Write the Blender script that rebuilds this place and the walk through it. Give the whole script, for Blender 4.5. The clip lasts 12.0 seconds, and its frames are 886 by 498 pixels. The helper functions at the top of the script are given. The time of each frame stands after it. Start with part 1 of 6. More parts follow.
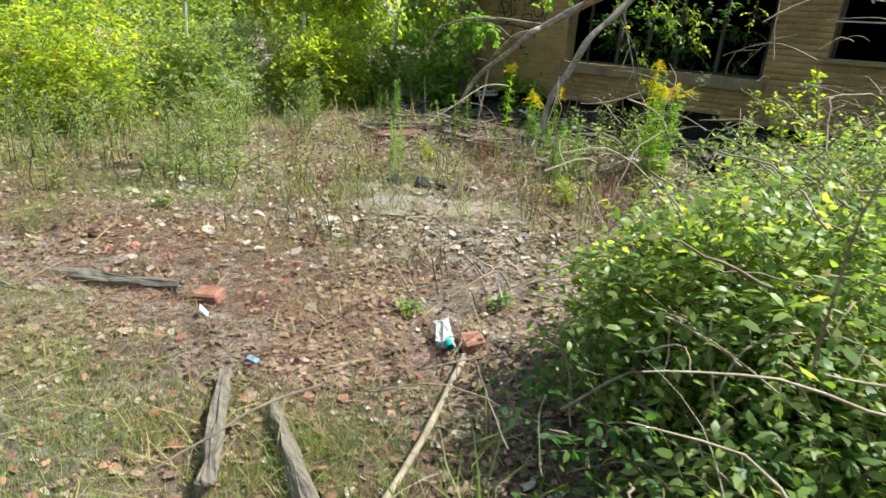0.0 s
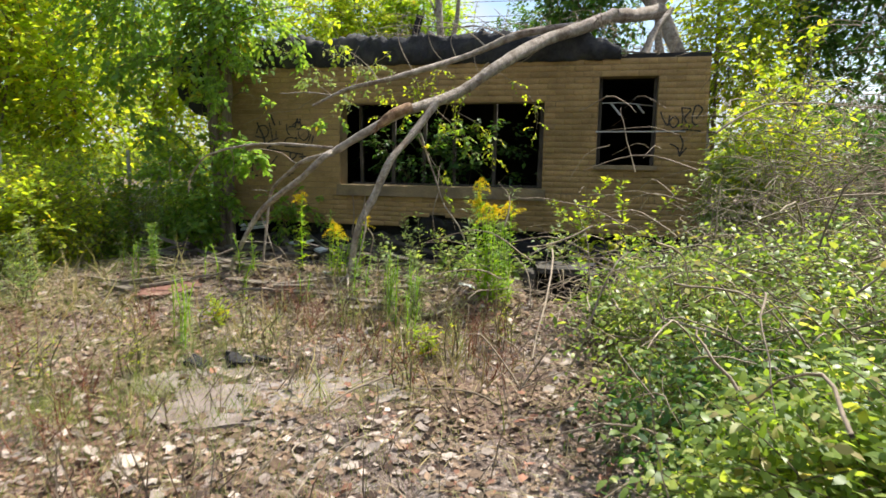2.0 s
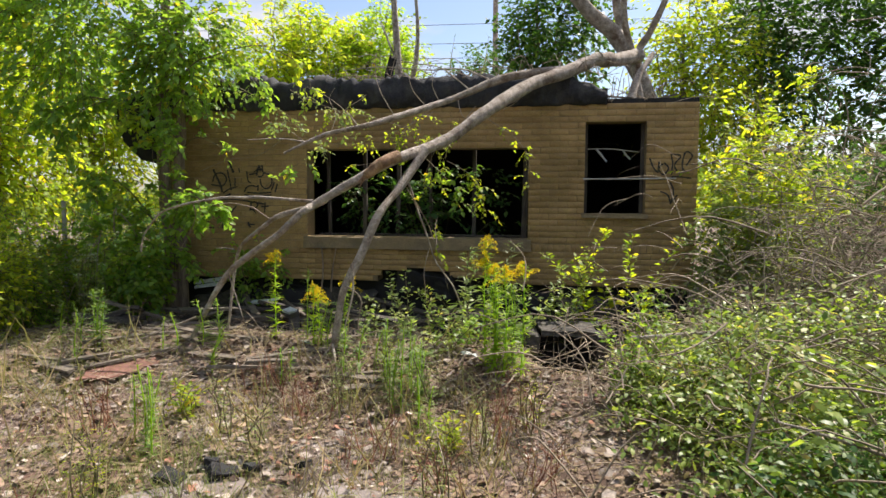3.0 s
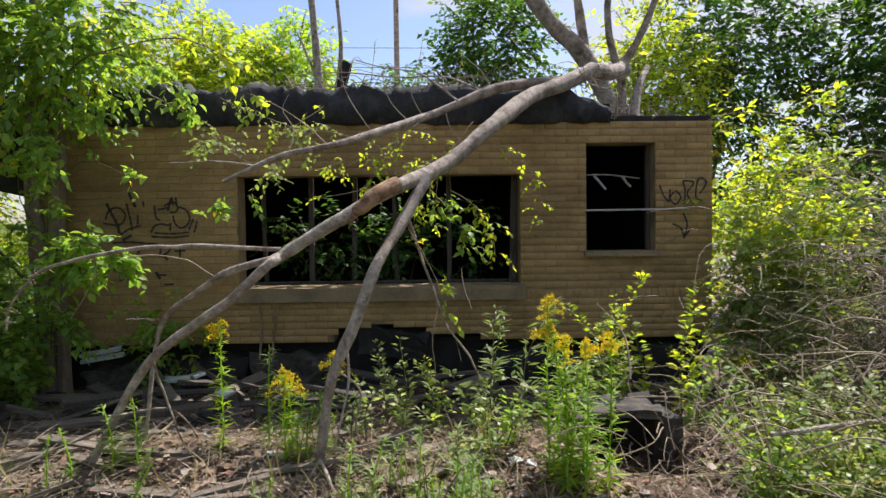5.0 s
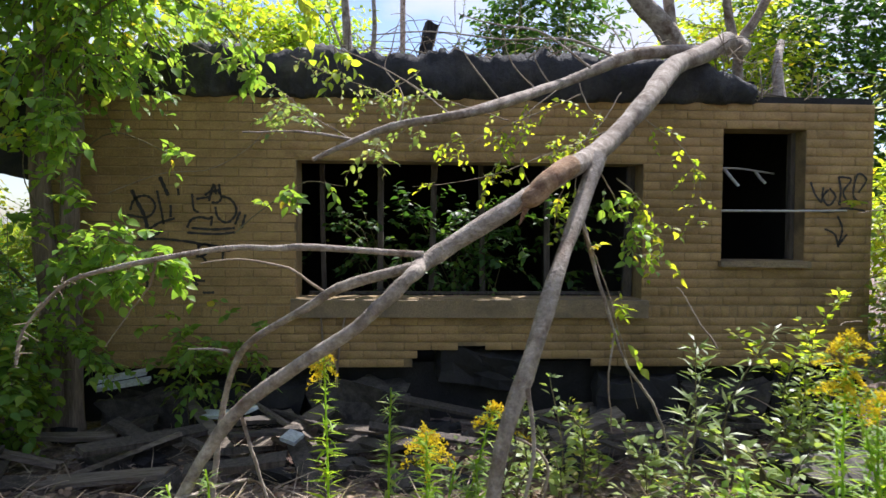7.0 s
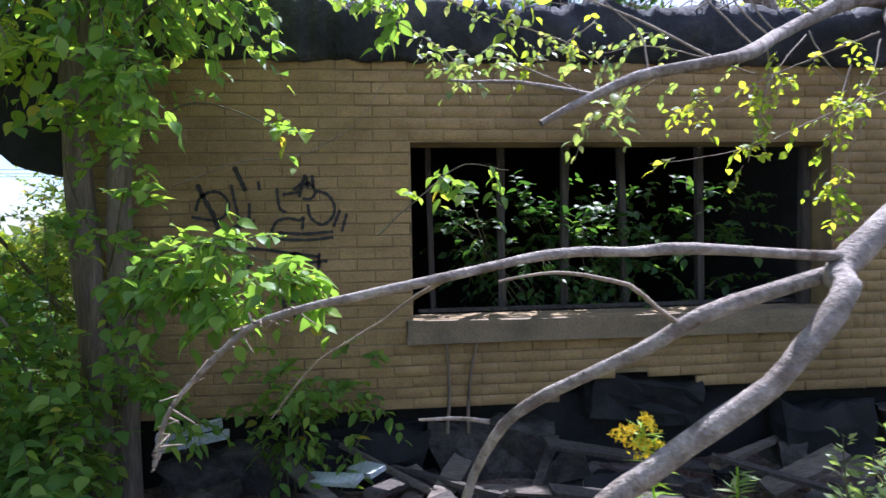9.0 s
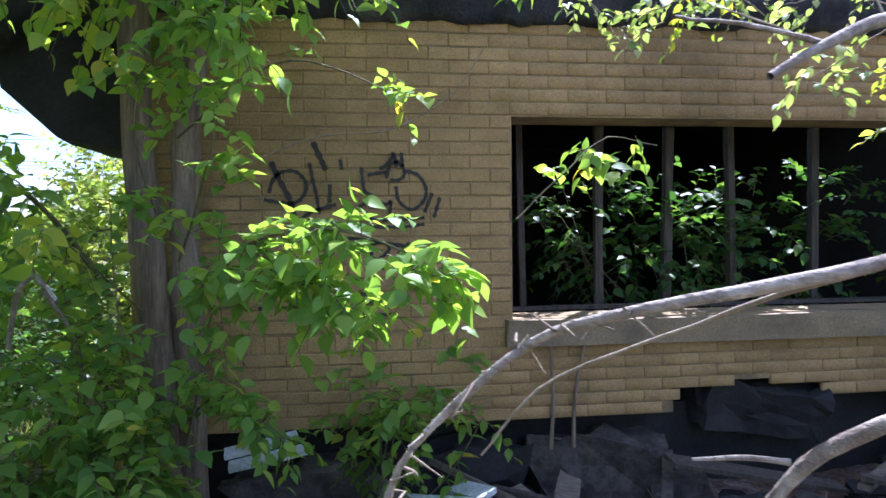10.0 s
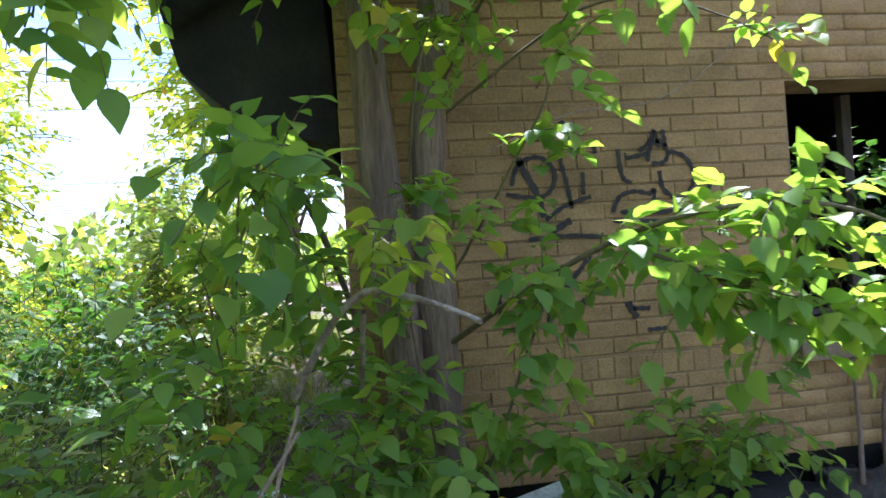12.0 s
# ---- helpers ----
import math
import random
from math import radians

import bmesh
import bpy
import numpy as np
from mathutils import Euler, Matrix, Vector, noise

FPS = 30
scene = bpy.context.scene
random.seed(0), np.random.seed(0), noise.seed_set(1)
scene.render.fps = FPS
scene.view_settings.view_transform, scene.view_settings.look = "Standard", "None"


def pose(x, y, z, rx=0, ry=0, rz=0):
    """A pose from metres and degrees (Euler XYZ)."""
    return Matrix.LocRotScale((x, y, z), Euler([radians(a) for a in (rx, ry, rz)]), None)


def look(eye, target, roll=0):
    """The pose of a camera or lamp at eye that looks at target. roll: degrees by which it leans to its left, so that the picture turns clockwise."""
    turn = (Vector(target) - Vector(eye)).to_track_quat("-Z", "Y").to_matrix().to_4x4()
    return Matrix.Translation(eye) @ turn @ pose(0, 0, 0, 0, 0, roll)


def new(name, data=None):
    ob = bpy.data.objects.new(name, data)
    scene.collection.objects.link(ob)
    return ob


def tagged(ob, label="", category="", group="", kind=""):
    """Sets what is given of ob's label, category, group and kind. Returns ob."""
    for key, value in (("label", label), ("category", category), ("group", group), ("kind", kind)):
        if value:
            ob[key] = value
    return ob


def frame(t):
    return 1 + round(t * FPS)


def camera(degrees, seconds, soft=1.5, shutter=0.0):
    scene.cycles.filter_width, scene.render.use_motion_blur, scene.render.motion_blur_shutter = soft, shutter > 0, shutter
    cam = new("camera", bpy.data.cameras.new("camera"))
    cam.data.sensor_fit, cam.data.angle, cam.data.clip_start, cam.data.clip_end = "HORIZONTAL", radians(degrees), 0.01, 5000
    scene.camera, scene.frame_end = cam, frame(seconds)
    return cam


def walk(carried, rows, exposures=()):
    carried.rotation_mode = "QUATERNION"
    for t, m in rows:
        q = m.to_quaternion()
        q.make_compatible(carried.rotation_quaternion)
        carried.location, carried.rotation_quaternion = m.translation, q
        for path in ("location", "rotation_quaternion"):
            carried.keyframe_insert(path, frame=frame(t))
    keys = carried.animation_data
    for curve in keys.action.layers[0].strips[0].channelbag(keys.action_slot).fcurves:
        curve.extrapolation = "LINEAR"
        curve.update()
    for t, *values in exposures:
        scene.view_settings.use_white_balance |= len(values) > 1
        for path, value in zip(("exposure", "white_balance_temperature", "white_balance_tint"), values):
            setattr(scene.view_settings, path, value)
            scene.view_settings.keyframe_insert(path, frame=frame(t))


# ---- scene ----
cam = camera(70.7, 12.0, soft=1.5, shutter=0.18)
PATH = [
    (0, (4.518, -8.165, 1.272), (3.35, -6.684, 0.607), 4.2),
    (0.5, (4.165, -8.151, 1.254), (3.025, -6.614, 0.672), 4.1),
    (1, (3.792, -8.053, 1.239), (2.745, -6.437, 0.699), 4.1),
    (1.5, (3.554, -7.924, 1.277), (2.774, -6.137, 0.831), 2.3),
    (2, (3.329, -7.572, 1.278), (2.838, -5.654, 0.998), 0.8),
    (2.5, (3.028, -7.317, 1.348), (2.678, -5.357, 1.157), 0.7),
    (3, (2.742, -7.1, 1.403), (2.435, -5.13, 1.244), 0.3),
    (5, (1.74, -5.78, 1.503), (1.788, -3.782, 1.43), -0.7),
    (5.5, (1.533, -5.474, 1.487), (1.583, -3.476, 1.423), 0.0),
    (6, (1.322, -5.307, 1.521), (1.43, -3.312, 1.449), 0.0),
    (6.5, (1.124, -4.99, 1.492), (1.275, -2.997, 1.426), 0.4),
    (7, (0.859, -4.66, 1.486), (0.956, -2.664, 1.419), 0.4),
    (7.2, (0.757, -4.541, 1.452), (0.85, -2.544, 1.387), 0.7),
    (8.8, (-0.02, -3.706, 1.46), (0.155, -1.714, 1.409), -0.7),
    (9, (-0.201, -3.592, 1.452), (0.009, -1.604, 1.403), -1.0),
    (9.5, (-0.467, -3.382, 1.438), (-0.237, -1.396, 1.388), -0.4),
    (10, (-0.725, -3.094, 1.415), (-0.487, -1.11, 1.353), -0.6),
    (10.5, (-1.002, -2.942, 1.454), (-0.744, -0.959, 1.405), -1.1),
    (11, (-1.307, -2.823, 1.468), (-1.044, -0.841, 1.423), -2.7),
    (11.5, (-1.59, -2.641, 1.412), (-1.299, -0.663, 1.366), -3.4),
    (12, (-1.808, -2.363, 1.352), (-1.532, -0.383, 1.37), -3.8),
]
EXPOSURES = [(0.0, 1.0, 6000, 0), (1.0, 0.80, 6300, 3), (2.0, 0.96, 6400, 10), (3.0, 0.80, 6500, 14), (5.3, 0.68, 6100, 17), (7.2, 0.98, 5850, 18), (9.0, 1.26, 5150, 25), (10.0, 1.72, 5000, 27), (12.0, 1.88, 5200, 25)]
walk(cam, [(t, look(eye, target, roll)) for t, eye, target, roll in PATH], EXPOSURES)

# ---- light ----
SUN = Vector((0.40, 0.56, 1.0)).normalized()
world = bpy.data.worlds.new("sky")
scene.world = world
world.use_nodes = True
wn, wl = world.node_tree.nodes, world.node_tree.links
wn.clear()
sky = wn.new("ShaderNodeTexSky")
sky.sky_type = "NISHITA"
sky.sun_disc = False
sky.sun_elevation = math.asin(SUN.z)
sky.sun_rotation = math.atan2(SUN.x, SUN.y)
coord = wn.new("ShaderNodeTexCoord")
stretch = wn.new("ShaderNodeMapping")
stretch.inputs["Scale"].default_value = (1.0, 1.0, 2.6)
stretch.inputs["Location"].default_value = (0.35, 0.1, 0.0)
puff = wn.new("ShaderNodeTexNoise")
puff.inputs["Scale"].default_value = 2.6
puff.inputs["Detail"].default_value = 8.0
puff.inputs["Roughness"].default_value = 0.55
cover = wn.new("ShaderNodeValToRGB")
cover.color_ramp.elements[0].position = 0.46
cover.color_ramp.elements[1].position = 0.60
mixer = wn.new("ShaderNodeMixRGB")
mixer.inputs[2].default_value = (4.8, 4.95, 5.3, 1)
back = wn.new("ShaderNodeBackground")
back.inputs["Strength"].default_value = 0.10
wout = wn.new("ShaderNodeOutputWorld")
wl.new(coord.outputs["Generated"], stretch.inputs["Vector"])
wl.new(stretch.outputs["Vector"], puff.inputs["Vector"])
wl.new(puff.outputs["Fac"], cover.inputs["Fac"])
wl.new(cover.outputs["Color"], mixer.inputs[0])
wl.new(sky.outputs["Color"], mixer.inputs[1])
wl.new(mixer.outputs["Color"], back.inputs["Color"])
wl.new(back.outputs["Background"], wout.inputs["Surface"])
sun_data = bpy.data.lights.new("sun", "SUN")
sun_data.energy = 5.0
sun_data.angle = radians(0.53)
sun_data.color = (1.0, 0.94, 0.83)
sun = new("sun", sun_data)
sun.matrix_world = look(SUN * 60, (0, 0, 0))

# ---- materials ----
def node_mat(name):
    m = bpy.data.materials.new(name)
    m.use_nodes = True
    nt = m.node_tree
    return m, nt, nt.nodes["Principled BSDF"]


def ramp(nt, fac, stops):
    r = nt.nodes.new("ShaderNodeValToRGB")
    els = r.color_ramp.elements
    while len(els) < len(stops):
        els.new(0.5)
    for e, (p, c) in zip(els, stops):
        e.position, e.color = p, (*c, 1)
    nt.links.new(fac, r.inputs["Fac"])
    return r.outputs["Color"]


def noise_tex(nt, scale, detail=4.0, rough=0.6, stretch=None, offset=0.0, place=False):
    c = nt.nodes.new("ShaderNodeNewGeometry" if place else "ShaderNodeTexCoord")
    n = nt.nodes.new("ShaderNodeTexNoise")
    n.inputs["Scale"].default_value = scale
    n.inputs["Detail"].default_value = detail
    n.inputs["Roughness"].default_value = rough
    mp = nt.nodes.new("ShaderNodeMapping")
    if stretch:
        mp.inputs["Scale"].default_value = stretch
    mp.inputs["Location"].default_value = (offset, offset * 0.7, offset * 0.3)
    nt.links.new(c.outputs["Position" if place else "Object"], mp.inputs["Vector"])
    nt.links.new(mp.outputs["Vector"], n.inputs["Vector"])
    return n.outputs["Fac"]


def mix(nt, a, b, fac, mode="MIX"):
    m = nt.nodes.new("ShaderNodeMixRGB")
    m.blend_type = mode
    for socket, v in ((m.inputs[0], fac), (m.inputs[1], a), (m.inputs[2], b)):
        if isinstance(v, (int, float)):
            socket.default_value = v
        elif isinstance(v, tuple):
            socket.default_value = (*v, 1)
        else:
            nt.links.new(v, socket)
    return m.outputs["Color"]


def bump(nt, bsdf, height, strength, distance):
    b = nt.nodes.new("ShaderNodeBump")
    b.inputs["Strength"].default_value = strength
    b.inputs["Distance"].default_value = distance
    nt.links.new(height, b.inputs["Height"])
    nt.links.new(b.outputs["Normal"], bsdf.inputs["Normal"])


def surface(name, dark, light, scale, rough=0.85, grain=60.0, relief=0.4, depth=0.004, stain=None, stretch=None, island=False, objects=False, soft=False, place=False):
    """A rough procedural surface: broad patches, fine grain, stains and relief."""
    m, nt, b = node_mat(name)
    broad = noise_tex(nt, scale, 5.0, 0.6, stretch, 0.0, place)
    fine = noise_tex(nt, grain, 4.0, 0.7, stretch, 3.1, place)
    col = ramp(nt, broad, [(0.3, dark), (0.7, light)])
    shade = ramp(nt, fine, [(0.25, (0.55, 0.55, 0.55)), (0.75, (1.25, 1.25, 1.25))])
    col = mix(nt, col, shade, 1.0, "MULTIPLY")
    if island:
        g = nt.nodes.new("ShaderNodeNewGeometry")
        col = mix(nt, col, ramp(nt, g.outputs["Random Per Island"], [(0.0, (0.6, 0.58, 0.56)), (1.0, (1.35, 1.33, 1.3))]), 1.0, "MULTIPLY")
    if soft:
        g = nt.nodes.new("ShaderNodeNewGeometry")
        col = mix(nt, col, ramp(nt, g.outputs["Random Per Island"], [(0.0, (0.91, 0.90, 0.88)), (1.0, (1.07, 1.06, 1.05))]), 1.0, "MULTIPLY")
    if objects:
        g = nt.nodes.new("ShaderNodeObjectInfo")
        col = mix(nt, col, ramp(nt, g.outputs["Random"], [(0.0, (0.91, 0.90, 0.88)), (1.0, (1.07, 1.06, 1.05))]), 1.0, "MULTIPLY")
    if place:
        soot = ramp(nt, noise_tex(nt, 1.1, 6.0, 0.7, (1.0, 1.0, 1.8), 11.0, True), [(0.36, (0.62, 0.62, 0.56)), (0.56, (1.0, 1.0, 1.0))])
        col = mix(nt, col, soot, 1.0, "MULTIPLY")
    if stain:
        patches = ramp(nt, noise_tex(nt, scale * 0.45, 6.0, 0.65, None, 7.7), [(0.5, (0, 0, 0)), (0.68, (1, 1, 1))])
        col = mix(nt, col, stain, patches)
    nt.links.new(col, b.inputs["Base Color"])
    b.inputs["Roughness"].default_value = rough
    bump(nt, b, fine, relief, depth)
    return m


def leaf_mat(name, stops, glow=(1.6, 1.55, 0.5), through_share=0.42, rough=0.42, patch=1.4):
    """Leaves: colour by leaf, light that passes through, a waxy sheen."""
    m, nt, b = node_mat(name)
    g = nt.nodes.new("ShaderNodeNewGeometry")
    col = ramp(nt, g.outputs["Random Per Island"], stops)
    col = mix(nt, col, ramp(nt, noise_tex(nt, patch, 3.0), [(0.3, (0.75, 0.8, 0.8)), (0.7, (1.25, 1.2, 1.05))]), 1.0, "MULTIPLY")
    nt.links.new(col, b.inputs["Base Color"])
    b.inputs["Roughness"].default_value = rough
    b.inputs["Specular IOR Level"].default_value = 0.3
    t = nt.nodes.new("ShaderNodeBsdfTranslucent")
    nt.links.new(mix(nt, col, glow, 1.0, "MULTIPLY"), t.inputs["Color"])
    mixsh = nt.nodes.new("ShaderNodeMixShader")
    mixsh.inputs[0].default_value = through_share
    nt.links.new(b.outputs["BSDF"], mixsh.inputs[1])
    nt.links.new(t.outputs["BSDF"], mixsh.inputs[2])
    nt.links.new(mixsh.outputs["Shader"], nt.nodes["Material Output"].inputs["Surface"])
    return m


M_BRICK = surface("tan_brick", (0.35, 0.225, 0.095), (0.46, 0.31, 0.138), 5.0, 0.85, 120.0, 0.35, 0.003, objects=True, place=True)
M_BRICK_JOINED = surface("tan_brick_joined", (0.35, 0.225, 0.095), (0.46, 0.31, 0.138), 5.0, 0.85, 120.0, 0.35, 0.003, soft=True, place=True)
M_MORTAR = surface("mortar", (0.27, 0.19, 0.095), (0.37, 0.265, 0.135), 6.0, 0.95, 150.0, 0.5, 0.004, stain=(0.15, 0.11, 0.06))
M_SILL = surface("stone_sill", (0.20, 0.15, 0.09), (0.32, 0.24, 0.14), 5.0, 0.85, 90.0, 0.4, 0.004, stain=(0.12, 0.10, 0.07))
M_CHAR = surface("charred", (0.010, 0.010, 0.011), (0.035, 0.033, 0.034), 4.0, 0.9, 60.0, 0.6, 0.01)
M_TAR = surface("tar_paper", (0.010, 0.011, 0.013), (0.040, 0.040, 0.046), 5.0, 0.85, 30.0, 0.8, 0.02, stain=(0.07, 0.065, 0.06))
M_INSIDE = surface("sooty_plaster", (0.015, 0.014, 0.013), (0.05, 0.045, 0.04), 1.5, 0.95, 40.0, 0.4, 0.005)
M_CONCRETE = surface("old_concrete", (0.20, 0.165, 0.15), (0.37, 0.315, 0.285), 4.0, 0.92, 80.0, 0.6, 0.006, stain=(0.17, 0.125, 0.10))
M_STONE = surface("rubble_stone", (0.03, 0.027, 0.024), (0.12, 0.105, 0.09), 14.0, 0.95, 60.0, 0.7, 0.01)
M_BARK = surface("grey_bark", (0.22, 0.175, 0.135), (0.58, 0.50, 0.42), 13.0, 0.92, 55.0, 1.0, 0.02, stain=(0.13, 0.085, 0.055))
M_TORN = surface("torn_wood", (0.20, 0.095, 0.045), (0.52, 0.35, 0.21), 16.0, 0.95, 70.0, 1.0, 0.015, stain=(0.10, 0.05, 0.03))
M_TRUNK = surface("brown_bark", (0.16, 0.115, 0.085), (0.38, 0.29, 0.215), 8.0, 0.95, 30.0, 1.0, 0.02, stretch=(3.0, 3.0, 0.35))
M_TWIG = surface("dry_twig", (0.19, 0.145, 0.10), (0.40, 0.33, 0.25), 12.0, 0.9, 80.0, 0.4, 0.003, island=True)
M_GREENTWIG = surface("green_twig", (0.10, 0.09, 0.045), (0.20, 0.17, 0.08), 12.0, 0.85, 80.0, 0.4, 0.003)
M_WOOD = surface("weathered_board", (0.10, 0.08, 0.06), (0.26, 0.215, 0.17), 6.0, 0.9, 50.0, 0.6, 0.006, stretch=(1.0, 9.0, 9.0))
M_DARKWOOD = surface("burnt_stud", (0.035, 0.03, 0.026), (0.12, 0.10, 0.082), 5.0, 0.9, 50.0, 0.6, 0.006, stretch=(8.0, 8.0, 1.0))
M_REDBRICK = surface("red_brick", (0.21, 0.085, 0.055), (0.37, 0.175, 0.12), 14.0, 0.9, 120.0, 0.6, 0.005)
M_SPRAY = surface("black_spray_paint", (0.02, 0.018, 0.016), (0.055, 0.048, 0.042), 10.0, 0.8, 90.0, 0.2, 0.001)
M_WHITE = surface("dirty_white_board", (0.42, 0.46, 0.46), (0.66, 0.70, 0.70), 7.0, 0.7, 60.0, 0.3, 0.003, stain=(0.25, 0.22, 0.18))
M_METAL = surface("dull_pipe", (0.32, 0.31, 0.29), (0.55, 0.53, 0.5), 14.0, 0.5, 90.0, 0.2, 0.001)
M_TEAL = surface("teal_plastic", (0.01, 0.30, 0.26), (0.02, 0.42, 0.36), 8.0, 0.4, 60.0, 0.1, 0.001)
M_WIRE = surface("black_cable", (0.02, 0.02, 0.022), (0.04, 0.04, 0.042), 5.0, 0.6)
M_CHIPS = surface("dry_litter", (0.13, 0.08, 0.05), (0.38, 0.275, 0.195), 3.0, 0.95, 70.0, 0.5, 0.003, island=True)
M_GRAVEL = surface("pale_rubble_chips", (0.28, 0.23, 0.20), (0.56, 0.48, 0.42), 3.0, 0.95, 70.0, 0.5, 0.003, island=True)
M_STRAW = leaf_mat("straw", [(0.0, (0.28, 0.21, 0.10)), (0.5, (0.42, 0.34, 0.19)), (1.0, (0.24, 0.27, 0.09))], (1.1, 1.1, 0.8), 0.3, 0.7)
M_GRASS = leaf_mat("weedy_grass", [(0.0, (0.15, 0.21, 0.065)), (0.6, (0.25, 0.31, 0.11)), (1.0, (0.42, 0.40, 0.20))], (1.3, 1.3, 0.6), 0.4, 0.6)
M_LEAF = leaf_mat("broad_leaf", [(0.0, (0.14, 0.26, 0.065)), (0.55, (0.20, 0.335, 0.075)), (0.95, (0.30, 0.41, 0.085)), (1.0, (0.52, 0.40, 0.05))], (1.75, 1.65, 0.6), 0.57, 0.45)
M_LEAF_YELLOW = leaf_mat("yellowgreen_leaf", [(0.0, (0.21, 0.32, 0.05)), (0.5, (0.31, 0.41, 0.055)), (0.95, (0.46, 0.48, 0.07)), (1.0, (0.50, 0.35, 0.05))], (1.75, 1.66, 0.45), 0.66, 0.5)
M_LEAF_SHRUB = leaf_mat("shrub_leaf", [(0.0, (0.11, 0.175, 0.05)), (0.45, (0.205, 0.295, 0.08)), (0.85, (0.35, 0.42, 0.125)), (0.94, (0.47, 0.44, 0.21)), (1.0, (0.34, 0.26, 0.15))], (1.6, 1.6, 0.5), 0.52, 0.4)
# dark-green trees, and leaves whose darkness stands in for shade
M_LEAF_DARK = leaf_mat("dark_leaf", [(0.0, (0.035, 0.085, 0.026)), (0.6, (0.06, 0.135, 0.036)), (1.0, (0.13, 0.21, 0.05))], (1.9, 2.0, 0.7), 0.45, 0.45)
M_LEAF_PALE = leaf_mat("pale_aster_leaf", [(0.0, (0.18, 0.26, 0.10)), (0.7, (0.30, 0.38, 0.155)), (1.0, (0.44, 0.46, 0.25))], (1.5, 1.5, 0.6), 0.5, 0.4)
M_LEAF_GOLD = leaf_mat("goldenrod_leaf", [(0.0, (0.20, 0.34, 0.035)), (0.6, (0.30, 0.45, 0.05)), (1.0, (0.42, 0.50, 0.07))], (1.75, 1.7, 0.45), 0.58, 0.5)
M_LEAF_WEED = leaf_mat("clearing_weed_leaf", [(0.0, (0.13, 0.225, 0.075)), (0.6, (0.22, 0.32, 0.10)), (1.0, (0.36, 0.40, 0.17))], (1.5, 1.5, 0.55), 0.48, 0.5)
M_FLOWER = leaf_mat("goldenrod_flower", [(0.0, (0.70, 0.48, 0.02)), (0.6, (0.82, 0.64, 0.025)), (1.0, (0.86, 0.73, 0.06))], (1.15, 1.12, 0.5), 0.45, 0.7)
M_UMBEL = leaf_mat("dull_white_flower", [(0.0, (0.45, 0.50, 0.36)), (1.0, (0.72, 0.74, 0.62))], (1.0, 1.0, 0.9), 0.35, 0.7)
M_REDSTALK = surface("reddish_dead_stalk", (0.16, 0.06, 0.035), (0.34, 0.15, 0.09), 6.0, 0.9, 60.0, 0.3, 0.002, island=True)


def ground_material():
    m, nt, b = node_mat("littered_ground")
    patches = noise_tex(nt, 0.9, 6.0, 0.62)
    blotch = noise_tex(nt, 5.5, 8.0, 0.78, None, 2.0)
    fine = noise_tex(nt, 38.0, 6.0, 0.75, None, 5.0)
    needles = noise_tex(nt, 24.0, 4.0, 0.7, (3.0, 1.0, 1.0), 9.0)
    col = ramp(nt, blotch, [(0.34, (0.05, 0.034, 0.028)), (0.43, (0.165, 0.115, 0.092)), (0.52, (0.33, 0.255, 0.22)), (0.59, (0.50, 0.425, 0.385)), (0.68, (0.21, 0.155, 0.13))])
    brown = ramp(nt, needles, [(0.3, (0.085, 0.04, 0.026)), (0.7, (0.28, 0.14, 0.09))])
    col = mix(nt, col, brown, ramp(nt, patches, [(0.44, (0, 0, 0)), (0.60, (0.85, 0.85, 0.85))]))
    green = ramp(nt, noise_tex(nt, 1.6, 5.0, 0.65, None, 14.0), [(0.55, (0, 0, 0)), (0.72, (0.6, 0.6, 0.6))])
    col = mix(nt, col, (0.17, 0.175, 0.075), green)
    col = mix(nt, col, ramp(nt, fine, [(0.3, (0.35, 0.34, 0.33)), (0.7, (1.45, 1.45, 1.45))]), 1.0, "MULTIPLY")
    nt.links.new(col, b.inputs["Base Color"])
    b.inputs["Roughness"].default_value = 0.95
    bump(nt, b, fine, 1.0, 0.04)
    return m


M_GROUND = ground_material()

# ---- makers ----
rng = np.random.default_rng(7)


def mesh_of(name, V, F):
    """A mesh from vertex rows and equal-sided faces."""
    V, F = np.asarray(V, np.float32), np.asarray(F, np.int32)
    me = bpy.data.meshes.new(name)
    k = F.shape[1]
    me.vertices.add(len(V))
    me.vertices.foreach_set("co", V.ravel())
    me.loops.add(F.size)
    me.loops.foreach_set("vertex_index", F.ravel())
    me.polygons.add(len(F))
    me.polygons.foreach_set("loop_start", np.arange(0, F.size, k, dtype=np.int32))
    me.update(calc_edges=True)
    me.validate()
    return me


def smooth(me):
    me.polygons.foreach_set("use_smooth", np.ones(len(me.polygons), bool))
    return me


def thing(name, label, category, group="", kind="", at=(0, 0, 0)):
    ob = new(name)
    ob.location = at
    return tagged(ob, label, category, group, kind)


def part(name, data, material, parent, label=""):
    """Links a bmesh or a mesh as one mesh object under a thing or a part; its coordinates are those of the world."""
    if isinstance(data, bmesh.types.BMesh):
        me = bpy.data.meshes.new(name)
        data.to_mesh(me)
        data.free()
    else:
        me = data
    me.materials.append(material)
    ob = new(name, me)
    if parent is not None:
        ob.parent = parent
        up = parent
        shift = Vector((0, 0, 0))
        while up is not None:
            shift += up.location
            up = up.parent
        ob.location = -shift
    return tagged(ob, label)


